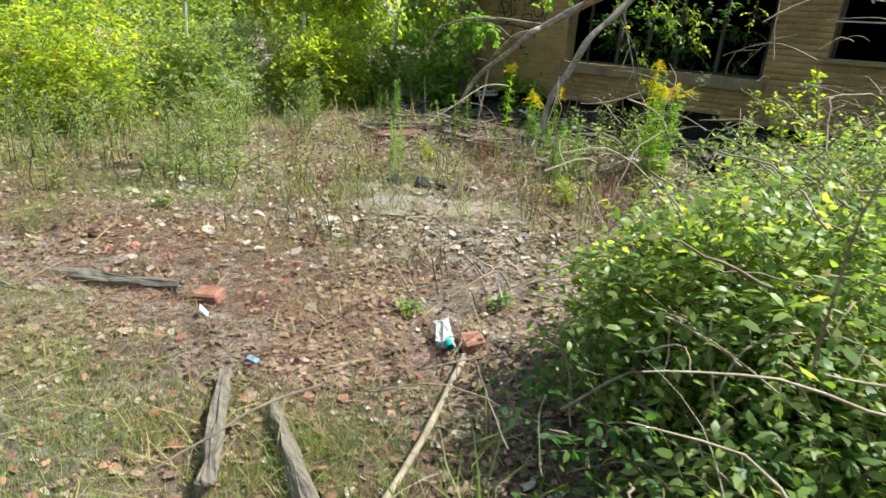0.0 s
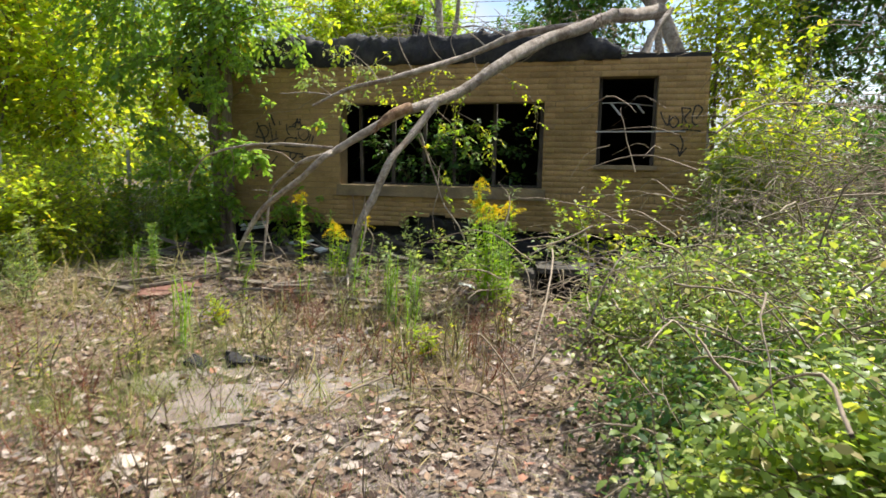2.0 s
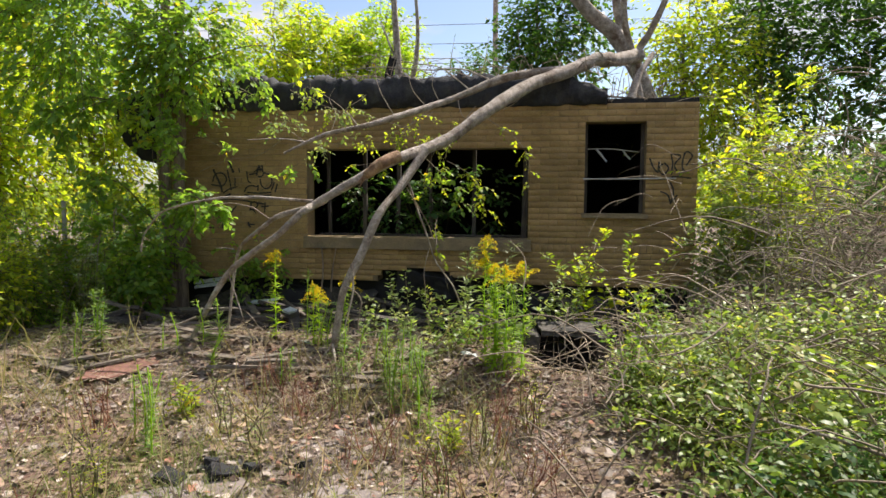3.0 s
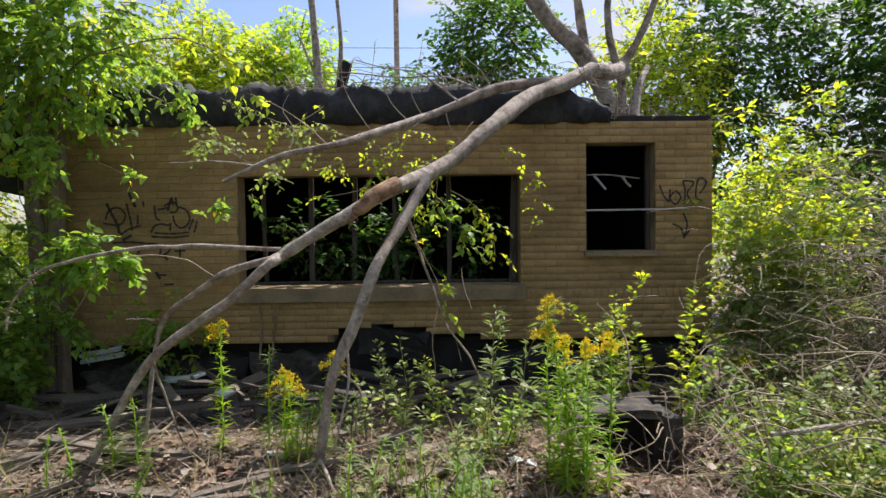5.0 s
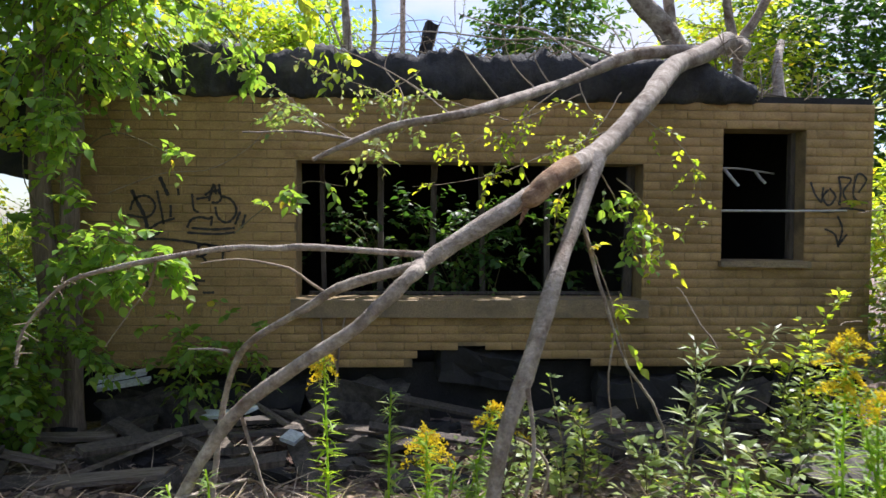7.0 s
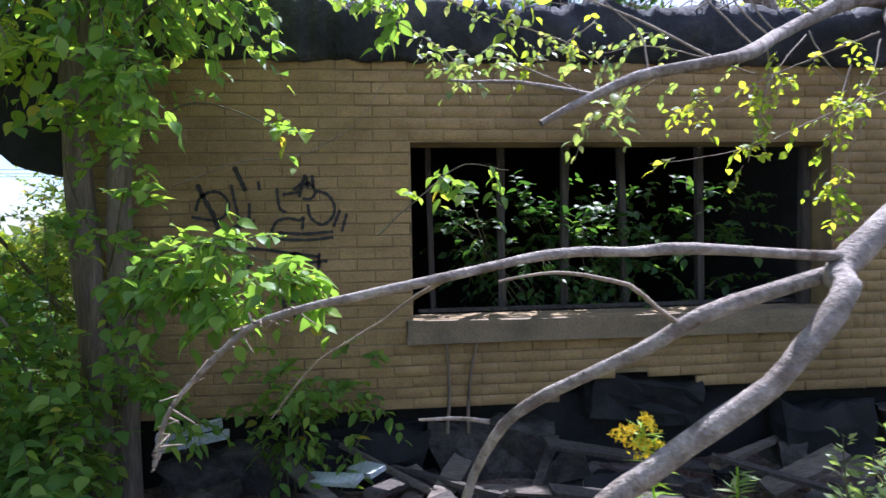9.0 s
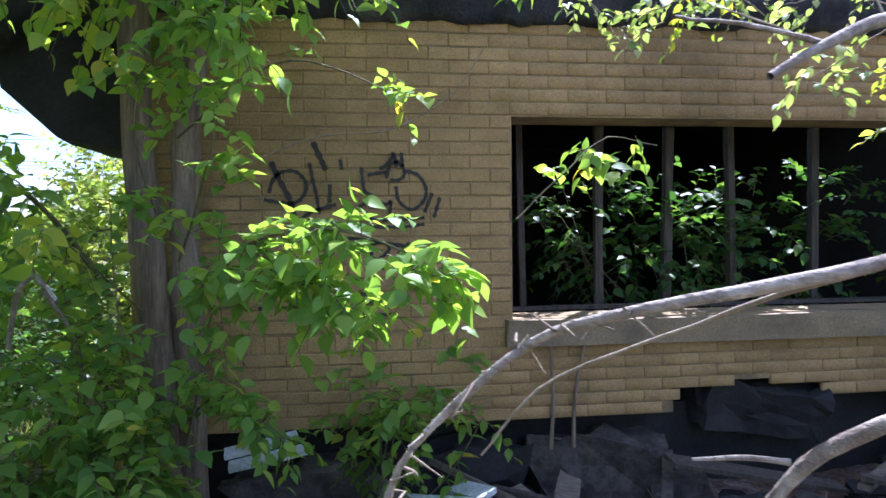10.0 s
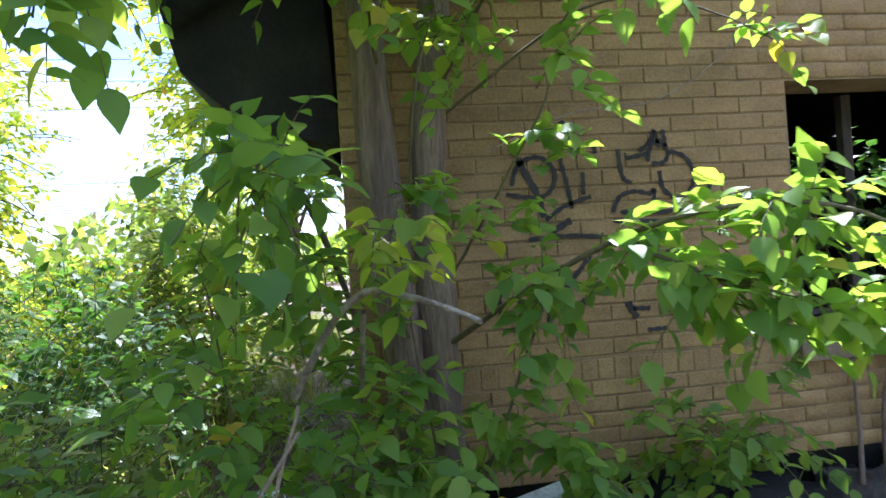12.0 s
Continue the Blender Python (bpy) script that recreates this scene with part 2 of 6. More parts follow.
def box(bm, x0, x1, y0, y1, z0, z1, bevel=0.0):
    got = bmesh.ops.create_cube(bm, size=1.0, matrix=Matrix.Translation(((x0 + x1) / 2, (y0 + y1) / 2, (z0 + z1) / 2)) @ Matrix.Diagonal((x1 - x0, y1 - y0, z1 - z0, 1)))
    if bevel:
        edges = list({e for v in got["verts"] for e in v.link_edges})
        bmesh.ops.bevel(bm, geom=edges, offset=bevel, segments=1, affect="EDGES")
    return bm


def rough_box(size, place, turn, jag=0.15, seed=0, cuts=2):
    """A worn block or board: subdivided, jagged and turned."""
    bm = bmesh.new()
    bmesh.ops.create_cube(bm, size=1.0)
    bmesh.ops.subdivide_edges(bm, edges=bm.edges[:], cuts=cuts, use_grid_fill=True)
    r = random.Random(seed)
    for v in bm.verts:
        k = min(size) * jag
        p = Vector((v.co.x * size[0], v.co.y * size[1], v.co.z * size[2]))
        f = 1.1 / min(size) if min(size) > 0.04 else 9.0
        v.co = p + noise.noise_vector(p * f + Vector((seed * 3.7, seed * 1.3, 0))) * k * 1.5 + Vector((r.uniform(-k, k), r.uniform(-k, k), r.uniform(-k, k))) * 0.3
    bm.transform(pose(*place, *turn))
    return bm


def tubes(lines, sides=6):
    """One mesh of tubes along many polylines [(points, radii)]."""
    VV, FF, n = [], [], 0
    a = np.linspace(0, 2 * math.pi, sides, endpoint=False)
    for P, R in lines:
        P, R = np.asarray(P, float), np.asarray(R, float)
        T = np.gradient(P, axis=0)
        T /= np.linalg.norm(T, axis=1)[:, None] + 1e-9
        ref = np.array([0.31, 0.22, 0.92]) if abs(T[0] @ np.array([0.31, 0.22, 0.92])) < 0.9 else np.array([1.0, 0.1, 0.0])
        U = np.cross(T, ref)
        U /= np.linalg.norm(U, axis=1)[:, None] + 1e-9
        W = np.cross(T, U)
        ring = P[:, None, :] + R[:, None, None] * (np.cos(a)[None, :, None] * U[:, None, :] + np.sin(a)[None, :, None] * W[:, None, :])
        VV.append(ring.reshape(-1, 3))
        i = np.arange(len(P) - 1)[:, None] * sides
        j = np.arange(sides)[None, :]
        k = (j + 1) % sides
        FF.append(np.stack([i + j, i + k, i + sides + k, i + sides + j], -1).reshape(-1, 4) + n)
        n += len(P) * sides
    return smooth(mesh_of("tubes", np.concatenate(VV), np.concatenate(FF)))


def bend(points, n=24, wobble=0.0, seed=0):
    """A smooth polyline through the points, with a slight wobble."""
    P = np.asarray(points, float)
    m = len(P)
    t = np.linspace(0, m - 1, n)
    i = np.clip(t.astype(int), 0, m - 2)
    f = (t - i)[:, None]
    p0, p1, p2, p3 = P[np.maximum(i - 1, 0)], P[i], P[i + 1], P[np.minimum(i + 2, m - 1)]
    Q = 0.5 * (2 * p1 + (p2 - p0) * f + (2 * p0 - 5 * p1 + 4 * p2 - p3) * f ** 2 + (3 * p1 - p0 - 3 * p2 + p3) * f ** 3)
    if wobble:
        r = np.random.default_rng(seed)
        w = np.cumsum(r.normal(0, wobble, (n, 3)), axis=0)
        w -= np.linspace(0, 1, n)[:, None] * w[-1]
        Q += w * 0.5
    return Q


def limb(points, r0, r1, n=24, wobble=0.004, seed=0):
    Q = bend(points, n, wobble, seed)
    r = np.random.default_rng(seed + 99)
    R = np.linspace(r0, r1, n) * (1 + np.convolve(r.normal(0, 0.11, n), (0.25, 0.5, 0.25), "same"))
    return Q, R


def leaf_shape(stations, tip, curl):
    """A leaf of unit length: midrib and two margins at the stations (place, half width), a drooping tip."""
    V = [(0.0, 0.0, 0.0)]
    for k, (u, w) in enumerate(stations):
        z = curl * math.sin(u * math.pi)
        V += [(u, w, z + w * 0.22 - tip * u * u), (u, 0.0, z - tip * u * u), (u - 0.02, -w, z + w * 0.22 - tip * u * u)]
    V.append((1.0, 0.0, -tip))
    n = len(stations)
    T = [(0, 2, 1), (0, 3, 2)]
    for k in range(n - 1):
        a, b = 1 + 3 * k, 4 + 3 * k
        T += [(a, a + 1, b + 1), (a, b + 1, b), (a + 1, a + 2, b + 2), (a + 1, b + 2, b + 1)]
    e = 1 + 3 * (n - 1)
    T += [(e, e + 1, 3 * n + 1), (e + 1, e + 2, 3 * n + 1)]
    return np.array(V, float), np.array(T)


OVATE = leaf_shape([(0.07, 0.13), (0.22, 0.27), (0.42, 0.31), (0.62, 0.25), (0.82, 0.12)], 0.16, 0.03)
OVAL = (np.array([(0, 0, 0), (0.22, 0.20, 0.04), (0.22, -0.20, 0.04), (0.62, 0.21, 0.02), (0.62, -0.21, 0.02), (1, 0, -0.10)], float), np.array([(0, 2, 1), (1, 2, 4), (1, 4, 3), (3, 4, 5)]))
SIMPLE = (np.array([(0, 0, 0), (0.42, 0.25, 0.05), (0.42, -0.25, 0.05), (1, 0, -0.08)], float), np.array([(0, 2, 1), (1, 2, 3)]))
LANCE = (np.array([(0, 0, 0), (0.35, 0.085, 0.02), (0.35, -0.085, 0.02), (1, 0, -0.16)], float), np.array([(0, 2, 1), (1, 2, 3)]))
BLADE = (np.array([(0, 0.011, 0), (0, -0.011, 0), (0.5, 0.010, 0.03), (0.5, -0.010, 0.03), (1, 0, -0.18)], float), np.array([(0, 1, 3), (0, 3, 2), (2, 3, 4)]))
CHIP = (np.array([(-0.5, -0.3, 0), (0.4, -0.36, 0.05), (0.5, 0.25, 0), (-0.1, 0.4, 0.06), (-0.46, 0.12, 0.02)], float), np.array([(0, 1, 2), (0, 2, 3), (0, 3, 4)]))


def unit(A):
    return A / (np.linalg.norm(A, axis=-1, keepdims=True) + 1e-9)


def scatter(pos, way, up, size, shape):
    """One mesh of many small leaves: each at pos, pointing along way, facing up."""
    T, F = shape
    X = unit(np.asarray(way, float))
    Y = unit(np.cross(np.asarray(up, float), X))
    Z = np.cross(X, Y)
    B = np.stack([X, Y, Z], 1)
    V = np.einsum("kj,njc->nkc", T, B) * np.asarray(size)[:, None, None] + np.asarray(pos)[:, None, :]
    FF = F[None] + (np.arange(len(V)) * len(T))[:, None, None]
    return mesh_of("leaves", V.reshape(-1, 3), FF.reshape(-1, 3))


def sprays(starts, ways, length, per, r, droop=0.5, spread=0.9, flat=0.4, jitter=0.25):
    """Twigs with leaves set along both sides. Returns leaf places, ways, facings and the twig lines."""
    n = len(starts)
    ways = unit(ways)
    L = length * r.uniform(0.55, 1.25, n)
    s = np.tile((np.arange(per) + 0.6) / per, (n, 1))
    sag = -droop * s ** 2 * L[:, None] * 0.5
    P = starts[:, None, :] + ways[:, None, :] * (s * L[:, None])[..., None]
    P[..., 2] += sag
    side = unit(np.cross(ways, np.array([0, 0, 1.0]) + r.normal(0, 0.35, (n, 3))))
    sign = np.where(np.arange(per) % 2 == 0, 1.0, -1.0)[None, :, None]
    W = ways[:, None, :] * 0.55 + side[:, None, :] * sign * spread + r.normal(0, jitter, (n, per, 3))
    W[..., 2] -= droop * 0.5
    U = np.array([0, 0, 1.0]) + r.normal(0, flat, (n, per, 3))
    e = np.array([0, 0.35, 0.7, 1.0])
    lines = starts[:, None, :] + ways[:, None, :] * (e * L[:, None])[..., None]
    lines[..., 2] += -droop * e ** 2 * L[:, None] * 0.5
    return P.reshape(-1, 3), W.reshape(-1, 3), U.reshape(-1, 3), lines


def shell_points(n, centre, radii, r, inner=0.35, lumps=5, low=-0.2):
    """Places in the outer part of an uneven crown, with gaps."""
    out = []
    C = unit(r.normal(size=(lumps, 3))) * r.uniform(0.25, 0.6, (lumps, 1))
    S = r.uniform(0.4, 0.75, lumps)
    while len(out) < n:
        d = unit(r.normal(size=3))
        k = r.integers(lumps)
        p = C[k] + d * S[k] * r.uniform(inner, 1.0) ** 0.5
        if p[2] < low:
            continue
        out.append((p, d))
    P = np.array([p for p, d in out])
    D = np.array([d for p, d in out])
    return P * np.asarray(radii) + np.asarray(centre), D


THICK = 1.5


def plant(name, label, category, base, centre, radii, twigs, per, leaf, mat, shape=SIMPLE, twig_len=0.35, stems=6, stem_r=0.02, group="", seed=1, droop=0.5, lumps=6, bark=None, low=-0.9, keep=None, twig_r=0.003, bare=0):
    """A shrub or tree crown: stems that branch from the base, twigs and single leaves."""
    r = np.random.default_rng(seed)
    t = thing(name, label, category, group, at=base)
    S, D = shell_points(int(twigs * THICK), centre, radii, r, lumps=lumps, low=low)
    D = D + np.array([0, 0, 0.25]) + r.normal(0, 0.35, D.shape)
    if keep is not None:
        ok = keep(S)
        S, D = S[ok], D[ok]
    P, W, U, lines = sprays(S, D, twig_len, per, r, droop)
    size = leaf * r.uniform(0.6, 1.25, len(P))
    tagged(part("foliage", scatter(P, W, U, size, shape), mat, t), kind="stuff")
    tw = [(l, np.linspace(twig_r, twig_r * 0.4, 4)) for l in lines[:: max(1, len(lines) // 500)]]
    tagged(part("twig", tubes(tw, 3), bark or M_GREENTWIG, t), kind="stuff")
    for i in range(stems):
        k = S[r.integers(len(S))]
        b = np.array(base) + np.append(r.normal(0, 0.04 + 0.05 * radii[0], 2), 0)
        mid = b * 0.5 + k * 0.5 + r.normal(0, 0.08, 3) * np.array(radii)
        part("stem", tubes([(bend([b, mid, k], 10, 0.006, i), np.linspace(stem_r, stem_r * 0.25, 10))], 6), bark or M_GREENTWIG, t)
    return t


def ground_z(x, y):
    """Height of the ground: a low rubble bank before the wall, a dip against it."""
    x, y = np.asarray(x, float), np.asarray(y, float)
    inside = np.exp(-((x - 1.2) / 3.6) ** 4)
    bank = 0.20 * np.exp(-((y + 2.25) / 0.75) ** 2) * inside
    pit = -0.60 * np.exp(-(((x - 3.0) / 0.27) ** 4 + ((y + 1.98) / 0.42) ** 4))
    near = np.exp(-((x - 1.5) / 7.0) ** 4 - ((y + 3.0) / 7.0) ** 4)
    rip = (np.sin(x * 3.1 + 1.3 * np.sin(y * 2.3)) * np.sin(y * 2.7 + x) * 0.022 + np.sin(x * 9.0 + y * 4.0) * np.sin(y * 8.0 - x * 3.0) * 0.010) * near
    return bank + pit + rip

# ---- ground ----
def graded(lo, hi, step, far):
    core = np.arange(lo, hi + 1e-6, step)
    out = np.geomspace(step * 2, far, 26)
    return np.concatenate([(lo - out)[::-1], core, hi + out])


gx, gy = graded(-3.5, 7.0, 0.07, 400), graded(-9.5, 1.0, 0.07, 400)
GX, GY = np.meshgrid(gx, gy)
jit = np.random.default_rng(3).normal(0, 0.006, GX.shape) * (np.hypot(GX - 1.5, GY + 4) < 8)
GV = np.stack([GX, GY, ground_z(GX, GY) + jit], -1).reshape(-1, 3)
nx = len(gx)
ii = (np.arange(len(gy) - 1)[:, None] * nx + np.arange(nx - 1)[None, :]).ravel()
ground = part("ground", smooth(mesh_of("ground", GV, np.stack([ii, ii + 1, ii + nx + 1, ii + nx], -1))), M_GROUND, None)
tagged(ground, "dry littered earth with brown needles and patchy weeds", "ground", kind="structure")

# ---- building ----
X0, X1, TOP, FOOT = -1.84, 4.40, 2.455, 0.44
BW = (0.0, 2.60, 0.957, 1.98)
SW = (3.215, 3.865, 1.254, 2.256)
C = 0.067


def open_at(x, z):
    """Whether the front wall is missing at this place."""
    for a, b, lo, hi in (BW, SW):
        if a < x < b and lo < z < hi:
            return True
    if 0.88 < x < 1.72 and z < 0.60 - 0.35 * (x - 1.25) ** 2:
        return True
    return 1.72 <= x < 2.3 and z < 0.50 - 0.1 * abs(x - 2.0)


wall = thing("wall_front", "tan brick wall with two empty window openings, sooty and stained", "wall", kind="structure")
bm = bmesh.new()
for x0, x1, z0, z1 in ((X0, 0.0, FOOT, TOP), (0.0, 0.86, FOOT, BW[2]), (0.86, 1.76, 0.60, BW[2]), (1.76, 2.6, 0.50, BW[2]), (0.0, 2.6, BW[3], TOP),
                       (2.6, SW[0], FOOT, TOP), (SW[0], SW[1], FOOT, SW[2]), (SW[0], SW[1], SW[3], TOP), (SW[1], X1, FOOT, TOP)):
    box(bm, x0, x1, 0.0055, 0.24, z0, z1)
part("wall_core", bm, M_MORTAR, wall)

end_r = part("wall_right", box(bmesh.new(), X1 - 0.2, X1, 0.245, 5.0, 0.0, TOP), M_MORTAR, None)
tagged(end_r, "tan brick end wall of the ruined building", "wall", kind="structure")
end_l = part("wall_left", box(bmesh.new(), X0, X0 + 0.2, 0.245, 5.0, 0.0, TOP), M_MORTAR, None)
tagged(end_l, "tan brick end wall behind the twin tree trunk", "wall", kind="structure")
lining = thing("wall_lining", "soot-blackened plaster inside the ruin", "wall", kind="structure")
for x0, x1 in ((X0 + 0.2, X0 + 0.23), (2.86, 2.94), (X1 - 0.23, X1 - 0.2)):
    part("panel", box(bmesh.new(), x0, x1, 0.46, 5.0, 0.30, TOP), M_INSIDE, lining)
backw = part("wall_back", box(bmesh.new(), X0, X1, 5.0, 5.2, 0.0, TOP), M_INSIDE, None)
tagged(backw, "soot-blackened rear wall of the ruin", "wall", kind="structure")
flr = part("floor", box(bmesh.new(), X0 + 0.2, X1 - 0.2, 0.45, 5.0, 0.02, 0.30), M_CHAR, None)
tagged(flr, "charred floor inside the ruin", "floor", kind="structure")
# ceiling: roof deck with an unseen gap, placed so sun reaches the window shrubs
bm = bmesh.new()
box(bm, X0, 0.6, 0.0, 5.2, TOP + 0.004, TOP + 0.16)
box(bm, 0.6, 2.4, 0.0, 0.55, TOP + 0.004, TOP + 0.16)
box(bm, 0.6, 2.4, 1.16, 5.2, TOP + 0.004, TOP + 0.16)
box(bm, 2.4, 3.44, 0.0, 5.2, TOP + 0.004, TOP + 0.16)
box(bm, 3.44, X1, 0.03, 5.2, TOP + 0.004, TOP + 0.05)
ceil = part("ceiling", bm, M_CHAR, None)
tagged(ceil, "charred flat roof deck, partly fallen in", "ceiling", kind="structure")
foot = thing("foundation", "dark broken foundation under the brick wall", "foundation", kind="structure")
part("footing", box(bmesh.new(), X0, X1, 0.20, 0.44, -0.6, FOOT), M_CHAR, foot)
for i, (a, b, h) in enumerate(((-1.4, -0.75, 0.22), (-0.7, 0.05, 0.30), (0.1, 0.80, 0.31), (2.3, 2.9, 0.34), (2.95, 3.6, 0.30), (3.65, 4.3, 0.36))):
    part("stone", rough_box((b - a, 0.26, h + 0.3), ((a + b) / 2, 0.09, h / 2 - 0.15), (0, 0, 0), 0.26, i, 4), M_CHAR if i % 2 else M_STONE, foot)

# ---- limbs ----
def tube_thing(name, label, category, lines, mat, sides=8, group=""):
    t = thing(name, label, category, group)
    for nm, pts, r0, r1, n in lines:
        Q, R = limb(pts, r0, r1, n, min(0.004, r0 * 0.08), len(pts) * 7 + n)
        part(nm, tubes([(Q, R)], sides), mat, t)
    return t


A = [(3.348, 0.249, 2.987), (3.038, -0.032, 2.815), (2.626, -0.474, 2.595), (2.247, -1.06, 2.264), (1.892, -1.428, 1.951), (1.458, -2.012, 1.703), (0.945, -2.18, 1.393), (0.845, -2.28, 1.315), (0.63, -2.318, 1.116), (0.175, -2.293, 0.757), (-0.16, -2.33, 0.16)]
fallen = tube_thing("fallen_limb", "grey dead tree limb fallen from the roof onto the ground", "fallen branch", [
    ("branch", [(1.74, -1.70, 1.83), (1.564, -1.942, 1.499), (1.432, -2.15, 1.272), (1.30, -2.25, 0.923), (1.187, -2.35, 0.629), (1.111, -2.37, 0.12)], 0.040, 0.028, 24),
    ("branch", [(0.90, -2.20, 1.38), (0.50, -2.28, 1.412), (0.33, -2.30, 1.408), (0.164, -2.309, 1.407), (-0.103, -2.36, 1.36), (-0.364, -2.276, 1.301), (-0.497, -2.203, 1.243), (-0.663, -2.143, 1.075), (-0.719, -2.108, 0.93)], 0.014, 0.005, 40),
    ("branch", [(0.92, -2.18, 1.345), (0.598, -2.18, 1.258), (0.433, -2.142, 1.16), (0.20, -2.02, 1.015), (0.10, -1.95, 0.90), (0.02, -1.88, 0.66), (-0.02, -1.92, 0.2)], 0.020, 0.012, 22),
    ("branch", [(0.085, -1.98, 0.955), (0.0, -1.96, 0.962), (-0.1, -1.95, 0.96)], 0.008, 0.003, 8),
    ("branch", [A[1], (2.4, -0.45, 2.68), (1.803, -0.7, 2.413), (1.15, -1.39, 2.09), (0.75, -1.42, 2.0), (0.36, -1.51, 1.82)], 0.05, 0.012, 26),
], M_BARK, 10)
Q = bend(A, 70, 0.004, 5)
girth = np.interp(np.linspace(0, 10, 70), range(11), [0.072, 0.070, 0.066, 0.062, 0.052, 0.043, 0.034, 0.029, 0.027, 0.025, 0.020])
part("main_stem", tubes([(Q, girth * (1 + np.random.default_rng(6).normal(0, 0.05, 70)))], 12), M_BARK, fallen)
Q = bend([(1.55, -1.93, 1.765), (1.43, -2.06, 1.694), (1.36, -2.10, 1.63), (1.31, -2.13, 1.585)], 12, 0.003, 3)
part("stub", tubes([(Q, np.array([0.047, 0.049, 0.048, 0.047, 0.048, 0.046, 0.047, 0.044, 0.043, 0.038, 0.030, 0.014]))], 10), M_TORN, fallen, "torn reddish-brown broken stub")
for k, (p, d) in enumerate((((1.32, -2.13, 1.595), (-0.05, -0.03, -0.055)), ((1.315, -2.15, 1.57), (-0.03, -0.02, -0.07)), ((1.33, -2.09, 1.61), (-0.06, -0.01, -0.02)))):
    e = np.array(p) + np.array(d)
    part("splinter", tubes([(bend([p, (np.array(p) + e) / 2 + 0.004, e], 5, 0.001, k), np.linspace(0.016, 0.003, 5))], 5), M_TORN, fallen)

# eave: folded tar paper over the charred edge, sagging at the left end
ux = np.arange(-2.42, 3.46, 0.03)
prof = np.array([(0.16, -0.02), (-0.02, -0.012), (-0.05, 0.02), (-0.07, 0.10), (-0.075, 0.18), (-0.06, 0.26), (-0.03, 0.32), (0.05, 0.345), (0.2, 0.33), (0.45, 0.28)])
EV = np.zeros((len(ux), len(prof), 3))
for i, x in enumerate(ux):
    lump = noise.noise((x * 1.9, 0.3, 0)) * 0.05 + noise.noise((x * 6.0, 2.3, 0)) * 0.05 + noise.noise((x * 17.0, 5.3, 0)) * 0.05 + noise.noise((x * 41.0, 9.3, 0)) * 0.03
    sag = -0.30 * max(0.0, (-1.95 - x) / 0.67) ** 1.3
    for j, (py, pz) in enumerate(prof):
        k = noise.noise((x * 5.0, j * 0.7, 1.7)) * 0.03 + noise.noise((x * 14.0, j * 1.3, 8.7)) * 0.03 + noise.noise((x * 36.0, j * 2.1, 3.7)) * 0.014
        EV[i, j] = (x + noise.noise((x * 3, j, 4.0)) * 0.02, py + k + 0.4 * lump * (j > 1), TOP - 0.005 + sag + pz * (1 + lump * 3.2) * min(1.0, 0.35 + (3.46 - x) * 1.3) + k * 0.4)
nj = len(prof)
ee = (np.arange(len(ux) - 1)[:, None] * nj + np.arange(nj - 1)[None, :]).ravel()
eave = part("roof_edge", mesh_of("eave", EV.reshape(-1, 3), np.stack([ee, ee + nj, ee + nj + 1, ee + 1], -1)), M_TAR, None)
mod = eave.modifiers.new("thick", "SOLIDIFY")
mod.thickness = 0.012
tagged(eave, "black torn tar paper hanging over the roof edge", "roof edge", kind="structure")
bm = bmesh.new()
edge = [(-2.52, 2.58), (-2.42, 2.10), (-2.20, 1.86), (-1.86, 1.80), (-1.86, 2.58)]
rings = [[bm.verts.new((x + noise.noise((x * 4, y * 3, z * 4)) * 0.05, y, z + noise.noise((x * 5, y * 4, 7.0)) * 0.05)) for x, z in edge] for y in (0.06, 0.25, 0.5, 0.8, 1.15)]
for a, b in zip(rings, rings[1:]):
    for k in range(5):
        bm.faces.new((a[k], b[k], b[(k + 1) % 5], a[(k + 1) % 5]))
bm.faces.new(rings[0])
bm.faces.new(rings[-1][::-1])
bmesh.ops.recalc_face_normals(bm, faces=bm.faces[:])
over = part("roof_overhang", bm, M_CHAR, None)
tagged(over, "charred sagging end of the roof overhang", "roof edge", kind="structure")

# stone sills, studs and bars in the two windows
bws = part("window_sill", rough_box((2.68, 0.30, 0.135), (1.30, 0.10, 0.885), (0, 0, 0), 0.05, 5, 3), M_SILL, None)
tagged(bws, "worn stone sill under the wide window opening", "window sill", kind="structure")
sws = part("window_sill", rough_box((0.70, 0.28, 0.05), (3.54, 0.085, 1.228), (0, 0, 0), 0.08, 6, 3), M_SILL, None)
tagged(sws, "pale chipped stone sill of the small window", "window sill", kind="structure")
w1 = thing("window_1", "empty burnt-out wide window with bare wooden studs", "window", kind="structure")
for i, (x, w) in enumerate(((0.14, 0.035), (0.60, 0.045), (1.02, 0.045), (1.42, 0.04), (1.95, 0.045), (2.56, 0.06))):
    part("stud", rough_box((w, 0.05, 1.06), (x, 0.40 if x < 2.5 else 0.20, 1.47), (0, (i % 3 - 1) * 1.2, 0), 0.1, i, 2), M_DARKWOOD, w1)

